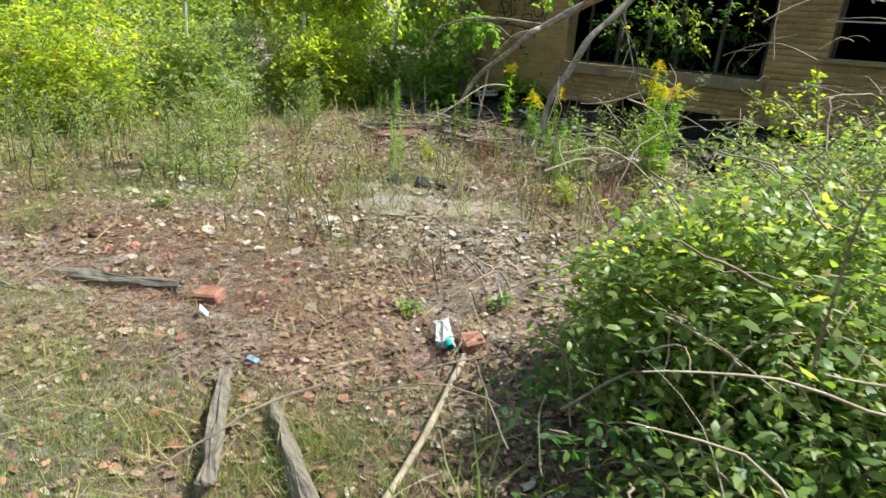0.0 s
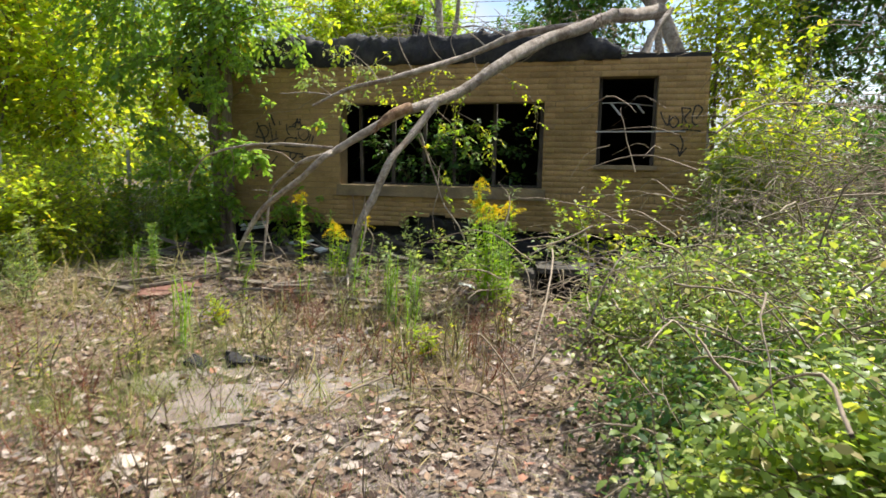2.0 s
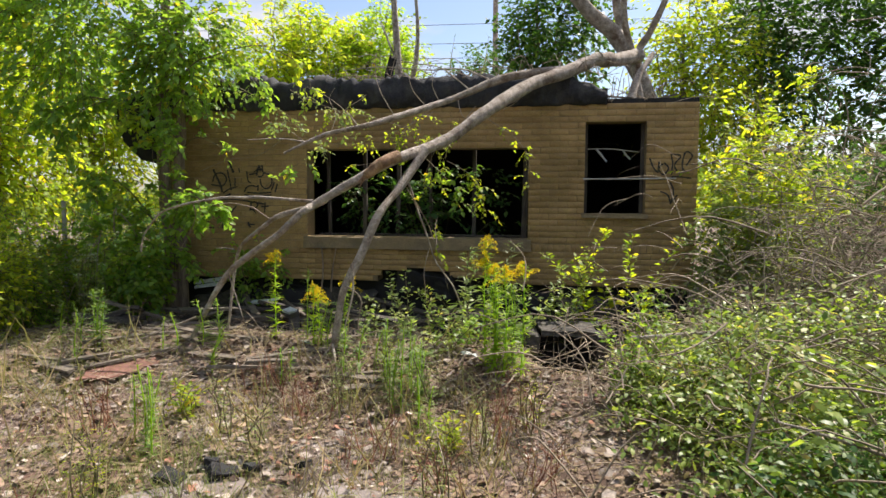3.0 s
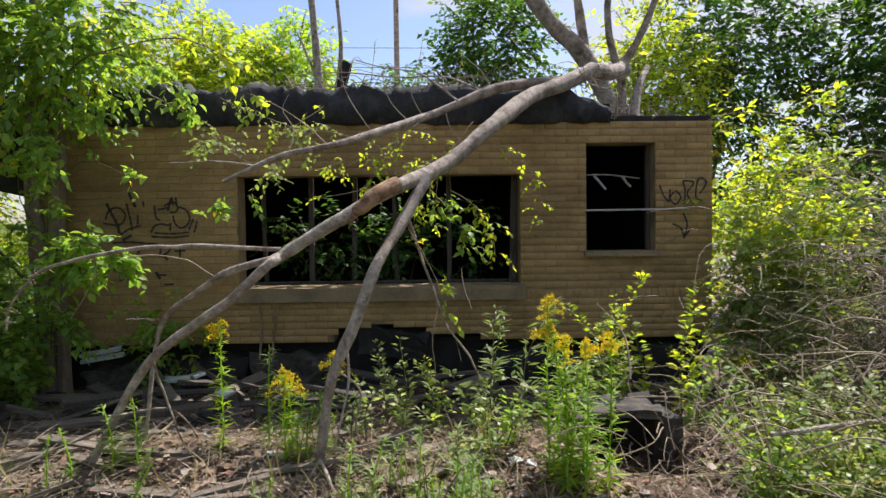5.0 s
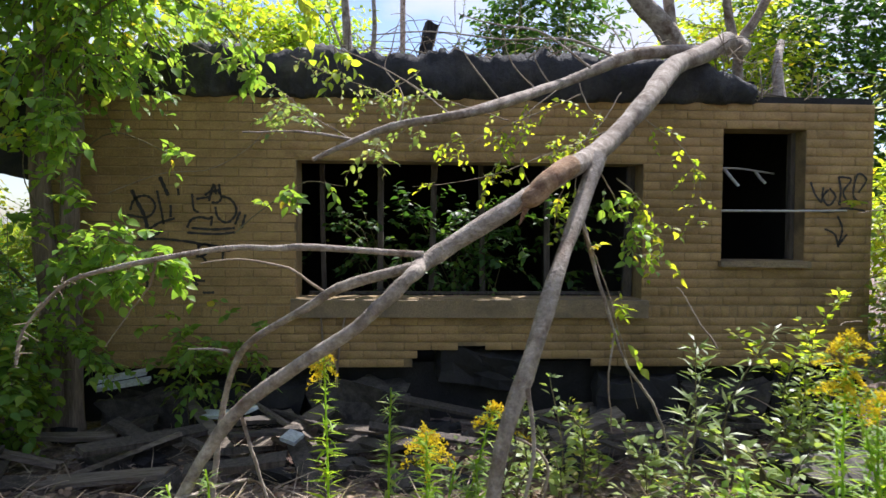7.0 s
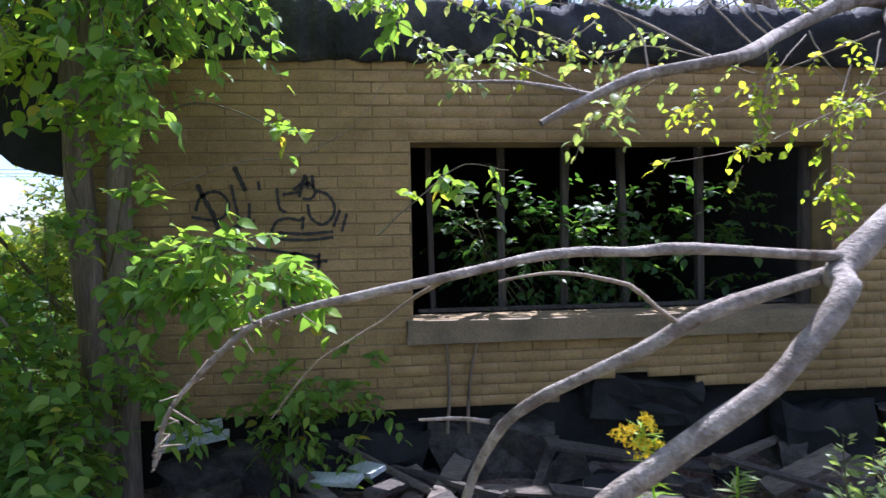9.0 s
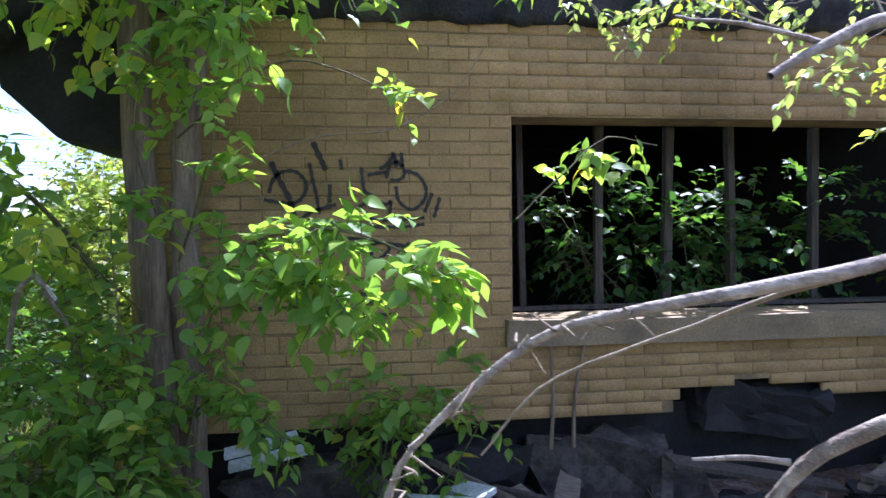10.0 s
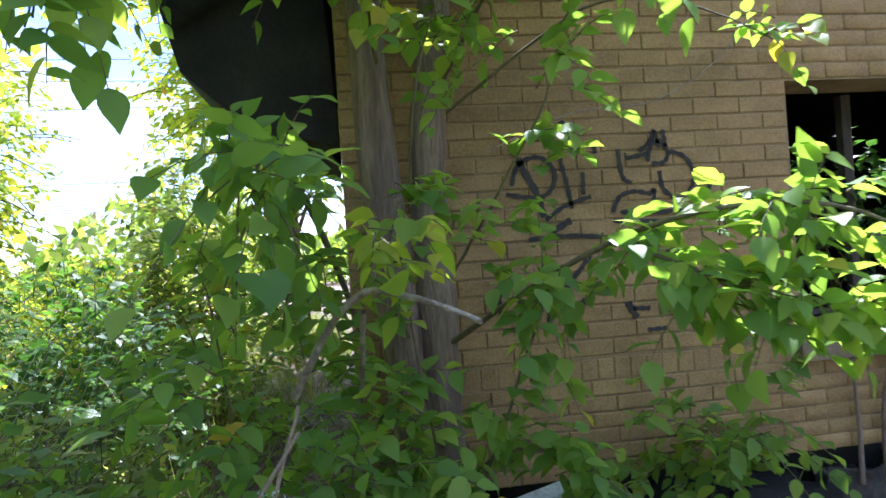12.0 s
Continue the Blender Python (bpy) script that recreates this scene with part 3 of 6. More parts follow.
part("foot_rail", rough_box((2.5, 0.06, 0.02), (1.3, 0.30, 0.972), (0, 0, 0), 0.15, 13, 3), M_DARKWOOD, w1)
w2 = thing("window_2", "empty small window with a bent pipe and a bar across", "window", kind="structure")
for x in (3.235, 3.845):
    part("jamb", rough_box((0.035, 0.06, 0.99), (x, 0.16, 1.755), (0, 0, 0), 0.1, 3, 2), M_DARKWOOD, w2)
part("curtain_rod", tubes([limb([(3.25, 0.21, 1.975), (3.5, 0.3, 1.985), (3.85, 0.4, 1.955)], 0.008, 0.008, 8, 0.001)], 6), M_METAL, w2)
part("bracket", tubes([limb([(3.36, 0.27, 1.975), (3.42, 0.26, 1.90), (3.47, 0.25, 1.84)], 0.014, 0.012, 6, 0.001)], 6), M_WHITE, w2)
part("bracket", tubes([limb([(3.66, 0.35, 1.97), (3.70, 0.34, 1.91), (3.74, 0.33, 1.87)], 0.014, 0.012, 6, 0.001)], 6), M_WHITE, w2)
part("cross_bar", tubes([limb([(3.20, -0.02, 1.632), (3.7, -0.03, 1.634), (4.18, -0.02, 1.640)], 0.010, 0.009, 8, 0.001)], 6), M_METAL, w2)


def tag(label, strokes, w):
    """Sprayed strokes: flat ribbons with round ends on the wall face."""
    bm = bmesh.new()
    for pts in strokes:
        Q = bend([(x, -0.0055, z) for x, z in pts], 7 * len(pts))
        ring = []
        for i, p in enumerate(Q):
            d = Q[min(i + 1, len(Q) - 1)] - Q[max(i - 1, 0)]
            nrm = Vector((-d[2], 0, d[0])).normalized() * w * (0.7 + 0.5 * abs(math.sin(i * 0.7)))
            ring.append((bm.verts.new(Vector(p) + nrm), bm.verts.new(Vector(p) - nrm)))
        for (a, b), (c, d) in zip(ring, ring[1:]):
            bm.faces.new((a, b, d, c))
    ob = part("graffiti", bm, M_SPRAY, None)
    return tagged(ob, label, "graffiti", kind="structure")


tag("black sprayed scrawl on the tan brick", [
    [(-1.184, 1.749), (-1.145, 1.663), (-1.095, 1.561), (-1.074, 1.471)], [(-0.983, 1.845), (-0.943, 1.754), (-0.923, 1.709)],
    [(-1.049, 1.41), (-0.965, 1.454)], [(-0.755, 1.115), (-0.719, 1.051)]], 0.013)
tag("thin black sprayed letters on the tan brick", [
    [(-1.195, 1.599), (-1.174, 1.665), (-1.131, 1.70), (-1.074, 1.704), (-1.03, 1.669), (-1.017, 1.624), (-1.044, 1.57), (-1.085, 1.55), (-1.141, 1.553), (-1.219, 1.568)],
    [(-1.002, 1.746), (-0.99, 1.678), (-0.971, 1.588), (-0.957, 1.498)], [(-1.068, 1.46), (-0.984, 1.511), (-0.877, 1.543)],
    [(-0.905, 1.641), (-0.907, 1.551)], [(-0.854, 1.762), (-0.848, 1.712)],
    [(-1.141, 1.387), (-0.992, 1.393), (-0.83, 1.379), (-0.523, 1.332)], [(-0.894, 1.311), (-1.007, 1.185)],
    [(-0.663, 1.713), (-0.613, 1.752), (-0.595, 1.792), (-0.579, 1.723)], [(-0.733, 1.089), (-0.662, 1.085)], [(-0.68, 0.999), (-0.596, 1.001)],
    [(-1.128, 1.159), (-1.104, 1.104)], [(-1.077, 1.106), (-1.079, 1.036)], [(-1.256, 1.042), (-1.188, 1.045)], [(-0.942, 1.118), (-0.931, 1.144)],
    [(-0.63, 1.67), (-0.613, 1.733), (-0.572, 1.749), (-0.541, 1.70), (-0.567, 1.663), (-0.614, 1.663)], [(-0.558, 1.796), (-0.55, 1.726)],
    [(-0.535, 1.707), (-0.473, 1.684), (-0.436, 1.619), (-0.45, 1.556), (-0.508, 1.515), (-0.57, 1.557), (-0.584, 1.631)],
    [(-0.405, 1.597), (-0.445, 1.501)], [(-0.367, 1.577), (-0.398, 1.475)],
    [(-0.79, 1.475), (-0.758, 1.535), (-0.695, 1.553), (-0.633, 1.542), (-0.611, 1.555), (-0.618, 1.491)],
    [(-0.759, 1.474), (-0.603, 1.465), (-0.445, 1.475)], [(-0.791, 1.44), (-0.588, 1.43), (-0.446, 1.443)],
    [(-0.715, 1.359), (-0.707, 1.308), (-0.724, 1.257)], [(-0.716, 1.337), (-0.653, 1.358), (-0.622, 1.319), (-0.67, 1.275), (-0.717, 1.263)], [(-0.686, 1.269), (-0.646, 1.223)],
    [(-0.527, 1.355), (-0.536, 1.23)], [(-0.582, 1.302), (-0.481, 1.309)],
    [(-0.753, 1.725), (-0.74, 1.614), (-0.704, 1.588)], [(-0.723, 1.686), (-0.629, 1.701)], [(-1.24, 1.238), (-1.273, 1.16), (-1.26, 1.081)]], 0.0085)
tag("black sprayed word on the tan brick", [
    [(3.90, 1.86), (3.94, 1.76), (3.99, 1.70)], [(3.99, 1.70), (4.00, 1.82)],
    [(4.04, 1.80), (4.00, 1.74), (4.05, 1.68), (4.10, 1.75), (4.05, 1.81)],
    [(4.13, 1.68), (4.14, 1.80), (4.12, 1.90)], [(4.12, 1.90), (4.22, 1.88), (4.16, 1.78), (4.22, 1.68)],
    [(4.30, 1.70), (4.24, 1.76), (4.27, 1.92), (4.34, 1.88), (4.28, 1.78)],
    [(3.92, 1.64), (4.06, 1.63), (4.18, 1.66), (4.34, 1.64)],
    [(4.12, 1.60), (4.16, 1.50), (4.13, 1.36)], [(4.02, 1.50), (4.10, 1.46), (4.13, 1.37)], [(4.13, 1.37), (4.20, 1.46)]], 0.008)

for k in range(9):
    rk = random.Random(330 + k)
    x = rk.uniform(0.8, 4.1)
    z = TOP + (0.33 if x < 3.4 else 0.07)
    ob = part("lath", rough_box((rk.uniform(0.3, 0.8), 0.035, 0.018), (x, rk.uniform(0.0, 0.35), z), (rk.uniform(-10, 10), rk.uniform(-14, 14), rk.uniform(-40, 40)), 0.2, k, 2), M_WOOD, None)
    tagged(ob, "thin weathered lath lying on the torn roof edge", "lath", "laths on the roof")

post = part("charred_post", rough_box((0.075, 0.07, 0.42), (0.95, 0.22, 2.86), (4, 12, 10), 0.22, 17, 3), M_CHAR, None)
tagged(post, "broken charred post sticking up from the roof edge", "post")

# ---- rubble against the wall ----
r = random.Random(21)
for i in range(44):
    x, y = r.uniform(-1.9, 0.6), r.uniform(-1.35, -0.15)
    if i >= 30:
        x, y = r.uniform(0.6, 4.2), r.uniform(-1.0, -0.1)
    L = r.uniform(0.35, 1.15)
    z = float(ground_z(x, y)) + r.uniform(0.03, 0.20)
    ob = part("board", rough_box((L, r.uniform(0.05, 0.13), r.uniform(0.018, 0.04)), (x, y, z), (r.uniform(-20, 20), r.uniform(-16, 16), r.uniform(-70, 70)), 0.2, i, 2), M_DARKWOOD if i % 3 else M_WOOD, None)
    tagged(ob, "weathered splintered board lying in rubble before the wall", "board", "boards in the rubble")
for i in range(70):
    x, y = r.uniform(-1.8, 4.3), r.uniform(-1.3, 0.02)
    s = r.uniform(0.04, 0.20)
    z = float(ground_z(x, y)) + s * 0.22
    ob = part("stone", rough_box((s * 1.3, s, s * 0.7), (x, y, z), (r.uniform(-25, 25), r.uniform(-25, 25), r.uniform(0, 180)), 0.22, 50 + i, 2), M_STONE if i % 3 else M_CHAR, None)
    tagged(ob, "sooty broken stone lying in rubble before the wall", "stone", "stones in the rubble")
for i, (x, y, z, rz, L, w) in enumerate(((-1.24, -0.07, 0.40, 12, 0.34, 0.07), (-1.20, -0.12, 0.355, 8, 0.36, 0.07), (-0.45, -0.42, 0.22, -35, 0.34, 0.09), (-0.28, -0.36, 0.24, -55, 0.22, 0.10), (0.14, -0.9, 0.22, 70, 0.12, 0.10))):
    ob = part("painted_board", rough_box((L, w, 0.025), (x, y, z), (12, -8, rz), 0.12, 70 + i, 2), M_WHITE, None)
    tagged(ob, "pale painted board scrap with chipped edges in rubble", "board", "painted board scraps")
for i, (x, y, z) in enumerate(((1.30, 0.05, 0.50), (1.55, 0.0, 0.46))):
    ob = part("charred_block", rough_box((0.45, 0.2, 0.28), (x, y + 0.12, z - 0.06), (8, 5, 10 - 30 * i), 0.2, 90 + i, 3), M_CHAR, None)
    tagged(ob, "black charred block fallen in the wall breach", "rubble")
for i, (x, z0, h) in enumerate(((0.18, 0.30, 0.62), (0.30, 0.30, 0.60))):
    ob = part("dead_vine", tubes([limb([(x, -0.05, z0), (x + 0.02, -0.03, z0 + h * 0.5), (x + 0.08 * i, -0.04, z0 + h)], 0.012, 0.006, 8, 0.003, i)], 5), M_TRUNK, None)
    tagged(ob, "dead brown vine stem against the brick", "vine", "dead vine stems")

# ---- the twin-trunk tree by the wall ----
tree = thing("tree", "leafy twin-trunk tree with brown furrowed bark against the wall", "tree", at=(-1.55, -0.3, 0))
part("trunk", tubes([limb([(-1.54, -0.14, -0.1), (-1.55, -0.15, 1.05), (-1.53, -0.16, 1.66), (-1.47, -0.18, 2.26), (-1.38, -0.3, 3.2), (-1.2, -0.5, 4.6)], 0.075, 0.04, 44, 0.005, 3)], 14), M_TRUNK, tree)
part("trunk", tubes([limb([(-1.645, -0.20, -0.1), (-1.65, -0.19, 0.67), (-1.69, -0.18, 1.27), (-1.74, -0.18, 2.2), (-1.665, -0.2, 2.9), (-1.59, -0.25, 3.5), (-1.5, -0.3, 4.8)], 0.085, 0.045, 44, 0.005, 4)], 14), M_TRUNK, tree)


def leafy_branch(owner, points, r0, leaf, sprays_n, per, mat, length=0.16, shape=OVATE, seed=1, droop=0.8, off=0.10, bark=None, spread=0.9):
    """A branch with leaf sprays along it."""
    q = np.random.default_rng(seed)
    Q = bend(points, 22, 0.004, seed)
    owner = part("branch", tubes([(Q, np.linspace(r0, r0 * 0.3, 22))], 6), bark or M_GREENTWIG, owner)
    idx = q.integers(3, 22, sprays_n)
    S = Q[idx] + q.normal(0, off * 0.3, (sprays_n, 3))
    D = q.normal(0, 1, (sprays_n, 3)) + unit(Q[np.minimum(idx + 1, 21)] - Q[idx - 1]) * 0.6
    P, W, U, lines = sprays(S, D, length, per, q, droop, spread)
    tagged(part("foliage", scatter(P, W, U, leaf * q.uniform(0.6, 1.2, len(P)), shape), mat, owner), kind="stuff")
    tagged(part("twig", tubes([(l, np.linspace(0.0025, 0.001, 4)) for l in lines], 4), bark or M_GREENTWIG, owner), kind="stuff")


leafy_branch(tree, [(-1.5, -0.25, 1.05), (-1.15, -0.85, 1.36), (-0.80, -1.10, 1.42), (-0.48, -1.14, 1.27)], 0.010, 0.088, 52, 6, M_LEAF, 0.17, seed=11)
leafy_branch(tree, [(-1.15, -0.85, 1.36), (-0.95, -1.0, 1.25), (-0.72, -1.12, 1.18)], 0.006, 0.088, 34, 6, M_LEAF, 0.17, seed=12)
leafy_branch(tree, [(-1.5, -0.4, 1.8), (-1.1, -0.6, 2.05), (-0.83, -0.7, 2.02), (-0.6, -0.75, 1.9)], 0.006, 0.07, 8, 5, M_LEAF, 0.15, seed=13)
leafy_branch(tree, [(-1.45, -0.5, 2.6), (-0.9, -0.7, 2.9), (-0.35, -0.85, 2.75), (-0.05, -0.85, 2.4)], 0.010, 0.085, 24, 6, M_LEAF, 0.18, seed=14, droop=1.3)
leafy_branch(tree, [(-1.45, -0.5, 2.3), (-1.1, -0.75, 2.5), (-0.85, -0.9, 2.45), (-0.7, -0.95, 2.25)], 0.008, 0.075, 16, 5, M_LEAF, 0.16, seed=15, droop=1.1)
leafy_branch(tree, [(-0.9, -0.7, 2.9), (-0.2, -0.8, 3.0), (0.3, -0.85, 2.75), (0.42, -0.9, 2.4)], 0.007, 0.075, 16, 6, M_LEAF_YELLOW, 0.18, seed=16, droop=1.3)
leafy_branch(tree, [(-1.66, -0.4, 1.1), (-1.74, -0.8, 1.36), (-1.78, -0.98, 1.42), (-1.68, -1.08, 1.40)], 0.004, 0.072, 13, 5, M_LEAF_YELLOW, 0.14, seed=17)
leafy_branch(tree, [(-1.8, -0.25, 1.1), (-1.93, -0.6, 1.5), (-2.0, -0.85, 1.6), (-2.02, -1.0, 1.5)], 0.012, 0.085, 34, 6, M_LEAF, 0.24, seed=18)
leafy_branch(tree, [(-1.9, -0.3, 2.4), (-2.15, -0.8, 2.5), (-2.4, -1.0, 2.36), (-2.52, -1.1, 2.2)], 0.012, 0.095, 30, 7, M_LEAF, 0.22, seed=19, droop=1.2)
leafy_branch(tree, [(-1.5, -0.3, 1.9), (-1.35, -0.7, 2.15), (-1.2, -0.9, 2.2), (-1.1, -1.0, 2.1)], 0.008, 0.08, 30, 6, M_LEAF, 0.18, seed=20, droop=1.0)
leafy_branch(tree, [(-1.7, -0.3, 2.0), (-1.75, -0.7, 2.3), (-1.7, -0.9, 2.35), (-1.6, -1.0, 2.2)], 0.008, 0.085, 20, 6, M_LEAF_YELLOW, 0.2, seed=25, droop=1.0)
leafy_branch(tree, [(-1.5, -0.3, 0.6), (-1.35, -0.5, 0.75), (-1.2, -0.6, 0.72), (-1.05, -0.62, 0.6)], 0.006, 0.08, 26, 6, M_LEAF, 0.18, seed=26, droop=1.0)
leafy_branch(tree, [(-1.5, -0.4, 1.3), (-1.3, -0.7, 1.7), (-1.25, -0.8, 1.9)], 0.006, 0.08, 16, 6, M_LEAF, 0.17, seed=22)
leafy_branch(tree, [(-1.5, -0.38, 0.5), (-1.38, -0.55, 0.9), (-1.3, -0.65, 1.2), (-1.28, -0.6, 1.5)], 0.006, 0.085, 18, 6, M_LEAF, 0.18, seed=23)
leafy_branch(tree, [(-1.6, -0.3, 0.35), (-1.60, -0.55, 0.75), (-1.66, -0.62, 1.15), (-1.70, -0.58, 1.55)], 0.006, 0.08, 20, 6, M_LEAF, 0.2, seed=27)
leafy_branch(tree, [(-1.62, -0.3, 1.5), (-1.62, -0.52, 1.75), (-1.58, -0.6, 1.95), (-1.52, -0.6, 2.1)], 0.005, 0.08, 8, 6, M_LEAF, 0.18, seed=28)
for k, (pts, a) in enumerate((([(-1.98, -0.75, 1.02), (-1.86, -0.9, 1.22), (-1.78, -0.97, 1.28), (-1.69, -1.1, 1.265), (-1.59, -1.24, 1.225)], 0.010), ([(-1.80, -0.44, 0.0), (-1.82, -0.45, 0.6), (-1.81, -0.62, 1.0), (-1.80, -0.88, 1.23)], 0.010), ([(-1.3, -0.1, 1.72), (-0.95, -0.06, 1.86), (-0.6, -0.05, 1.90), (-0.3, -0.05, 2.08), (-0.15, -0.05, 2.3)], 0.004), ([(-2.2, -0.8, 0.3), (-2.05, -0.95, 0.75), (-1.95, -1.0, 1.05)], 0.006), ([(-2.5, -0.9, 0.2), (-2.2, -1.0, 0.65), (-1.95, -1.02, 1.0)], 0.006))):
    part("branch", tubes([limb(pts, a, a * 0.7, 18, 0.003, 250 + k)], 6), M_BARK if k < 2 else M_TWIG, tree)
rr = np.random.default_rng(31)
S, D = shell_points(330, (-2.25, -0.55, 3.5), (1.25, 0.9, 1.5), rr, lumps=7, low=-0.95)
S2, D2 = shell_points(100, (-1.6, -0.5, 2.75), (0.6, 0.4, 0.7), rr, lumps=5, low=-0.9)
S3, D3 = shell_points(260, (-3.2, -0.3, 3.35), (0.9, 0.9, 1.0), rr, lumps=5, low=-0.9)
S4, D4 = shell_points(230, (-1.30, -0.50, 3.10), (0.80, 0.42, 0.60), rr, lumps=8, low=-0.9)
S, D = np.concatenate([S, S2, S3, S4]), np.concatenate([D, D2, D3, D4])
P, W, U, lines = sprays(S, D, 0.32, 9, rr, 0.9)
tagged(part("foliage", scatter(P, W, U, 0.085 * rr.uniform(0.6, 1.2, len(P)), OVATE), M_LEAF, tree), kind="stuff")
tagged(part("twig", tubes([(l, np.linspace(0.005, 0.0015, 4)) for l in lines], 4), M_GREENTWIG, tree), kind="stuff")

# creeper and low growth round the trunks
plant("shrub", "broad-leaved green creeper thicket against the tree trunks", "shrub", (-2.0, -0.6, 0), (-1.95, -0.55, 0.75), (0.40, 0.34, 0.85), 115, 7, 0.08, M_LEAF, OVATE, 0.24, 8, 0.010, seed=41, droop=0.9)
plant("shrub", "broad-leaved green creeper thicket against the tree trunks", "shrub", (-1.75, -0.75, 0), (-1.75, -0.60, 0.40), (0.36, 0.25, 0.45), 80, 6, 0.08, M_LEAF, OVATE, 0.2, 5, 0.008, seed=42, droop=0.9)
plant("sapling", "small broad-leaved sapling growing against the brick wall", "sapling", (-0.62, -0.22, 0.05), (-0.60, -0.30, 0.62), (0.50, 0.18, 0.36), 48, 6, 0.075, M_LEAF, OVATE, 0.18, 4, 0.006, seed=43, droop=1.0)
leafy_branch(tree, [(-1.9, -0.3, 2.6), (-2.2, -0.8, 2.4), (-2.36, -1.0, 2.1), (-2.42, -1.05, 1.85)], 0.007, 0.105, 15, 6, M_LEAF, 0.2, seed=29, droop=1.3)
leafy_branch(tree, [(-0.2, -0.9, 1.45), (0.0, -0.85, 1.62), (0.2, -0.75, 1.76), (0.42, -0.72, 1.74)], 0.004, 0.07, 9, 5, M_LEAF, 0.12, seed=24, droop=1.2)

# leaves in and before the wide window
# dark leaf colour on these two also carries the dimness of the room
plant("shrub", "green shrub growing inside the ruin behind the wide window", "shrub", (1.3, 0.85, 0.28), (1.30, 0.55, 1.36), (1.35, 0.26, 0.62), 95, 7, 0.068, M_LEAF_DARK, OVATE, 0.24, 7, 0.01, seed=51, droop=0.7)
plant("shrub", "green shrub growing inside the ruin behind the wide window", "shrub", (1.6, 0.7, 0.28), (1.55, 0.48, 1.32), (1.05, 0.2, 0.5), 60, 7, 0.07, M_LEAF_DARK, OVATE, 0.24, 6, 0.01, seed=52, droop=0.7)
vine = thing("vine", "thin vine with small yellow-green leaves hanging on the fallen limb", "vine", at=(1.7, -1.6, 1.5))
for k, (pts, n, mt, lf) in enumerate((
        ([(1.75, -1.35, 2.2), (1.55, -1.2, 2.12), (1.3, -1.2, 2.02), (1.1, -1.2, 1.92)], 22, M_LEAF_YELLOW, 0.036),
        ([(2.1, -0.95, 2.3), (1.9, -1.1, 2.05), (1.75, -1.2, 1.95), (1.6, -1.3, 1.9)], 20, M_LEAF_YELLOW, 0.036),
        ([(1.72, -1.75, 1.8), (1.85, -1.6, 1.65), (1.98, -1.5, 1.5), (2.05, -1.45, 1.35)], 16, M_LEAF, 0.055),
        ([(1.9, -1.5, 1.75), (2.1, -1.35, 1.62), (2.2, -1.3, 1.45), (2.22, -1.3, 1.3)], 14, M_LEAF_YELLOW, 0.055),
        ([(2.2, -0.9, 2.2), (2.5, -0.9, 2.0), (2.62, -0.9, 1.8), (2.6, -0.9, 1.55)], 13, M_LEAF_YELLOW, 0.04),
        ([(1.62, -1.9, 1.5), (1.78, -1.78, 1.2), (1.86, -1.75, 0.95), (1.95, -1.72, 0.62)], 6, M_LEAF_YELLOW, 0.055),
        ([(0.9, -1.4, 2.05), (0.7, -1.35, 1.92), (0.62, -1.3, 1.85)], 10, M_LEAF_PALE, 0.05),
        ([(0.55, -1.45, 1.93), (0.25, -1.3, 2.1), (0.1, -1.2, 2.05)], 14, M_LEAF_PALE, 0.045),
        ([(1.95, -1.32, 2.03), (1.6, -1.24, 1.90), (1.35, -1.25, 1.80), (1.1, -1.25, 1.74), (0.86, -1.25, 1.71)], 5, M_LEAF_YELLOW, 0.046),
        ([(1.80, -1.28, 1.97), (1.72, -1.26, 1.80), (1.66, -1.25, 1.64), (1.64, -1.25, 1.48)], 6, M_LEAF_YELLOW, 0.05),
        ([(1.4, -1.1, 2.1), (1.0, -1.05, 2.22), (0.75, -1.0, 2.2)], 12, M_LEAF_PALE, 0.04),
        ([(-0.5, -0.75, 2.6), (-0.15, -0.8, 2.42), (0.12, -0.8, 2.25), (0.25, -0.8, 2.08)], 16, M_LEAF_PALE, 0.042),
        ([(0.1, -0.7, 2.55), (0.4, -0.8, 2.40), (0.7, -0.85, 2.28), (0.9, -0.85, 2.12)], 18, M_LEAF_PALE, 0.040),
        ([(0.9, -0.6, 2.5), (0.7, -0.7, 2.34), (0.5, -0.75, 2.22)], 12, M_LEAF_YELLOW, 0.042),
        ([(1.7, -1.0, 2.3), (1.45, -1.15, 2.08), (1.35, -1.2, 1.88), (1.3, -1.2, 1.72)], 14, M_LEAF_YELLOW, 0.042),
        ([(2.0, -0.9, 2.2), (1.85, -1.0, 1.95), (1.8, -1.05, 1.7), (1.78, -1.05, 1.5)], 12, M_LEAF_YELLOW, 0.045))):
    leafy_branch(vine, pts, 0.004, lf, n, 5, mt, 0.11, seed=60 + k, droop=1.0, bark=M_TWIG)

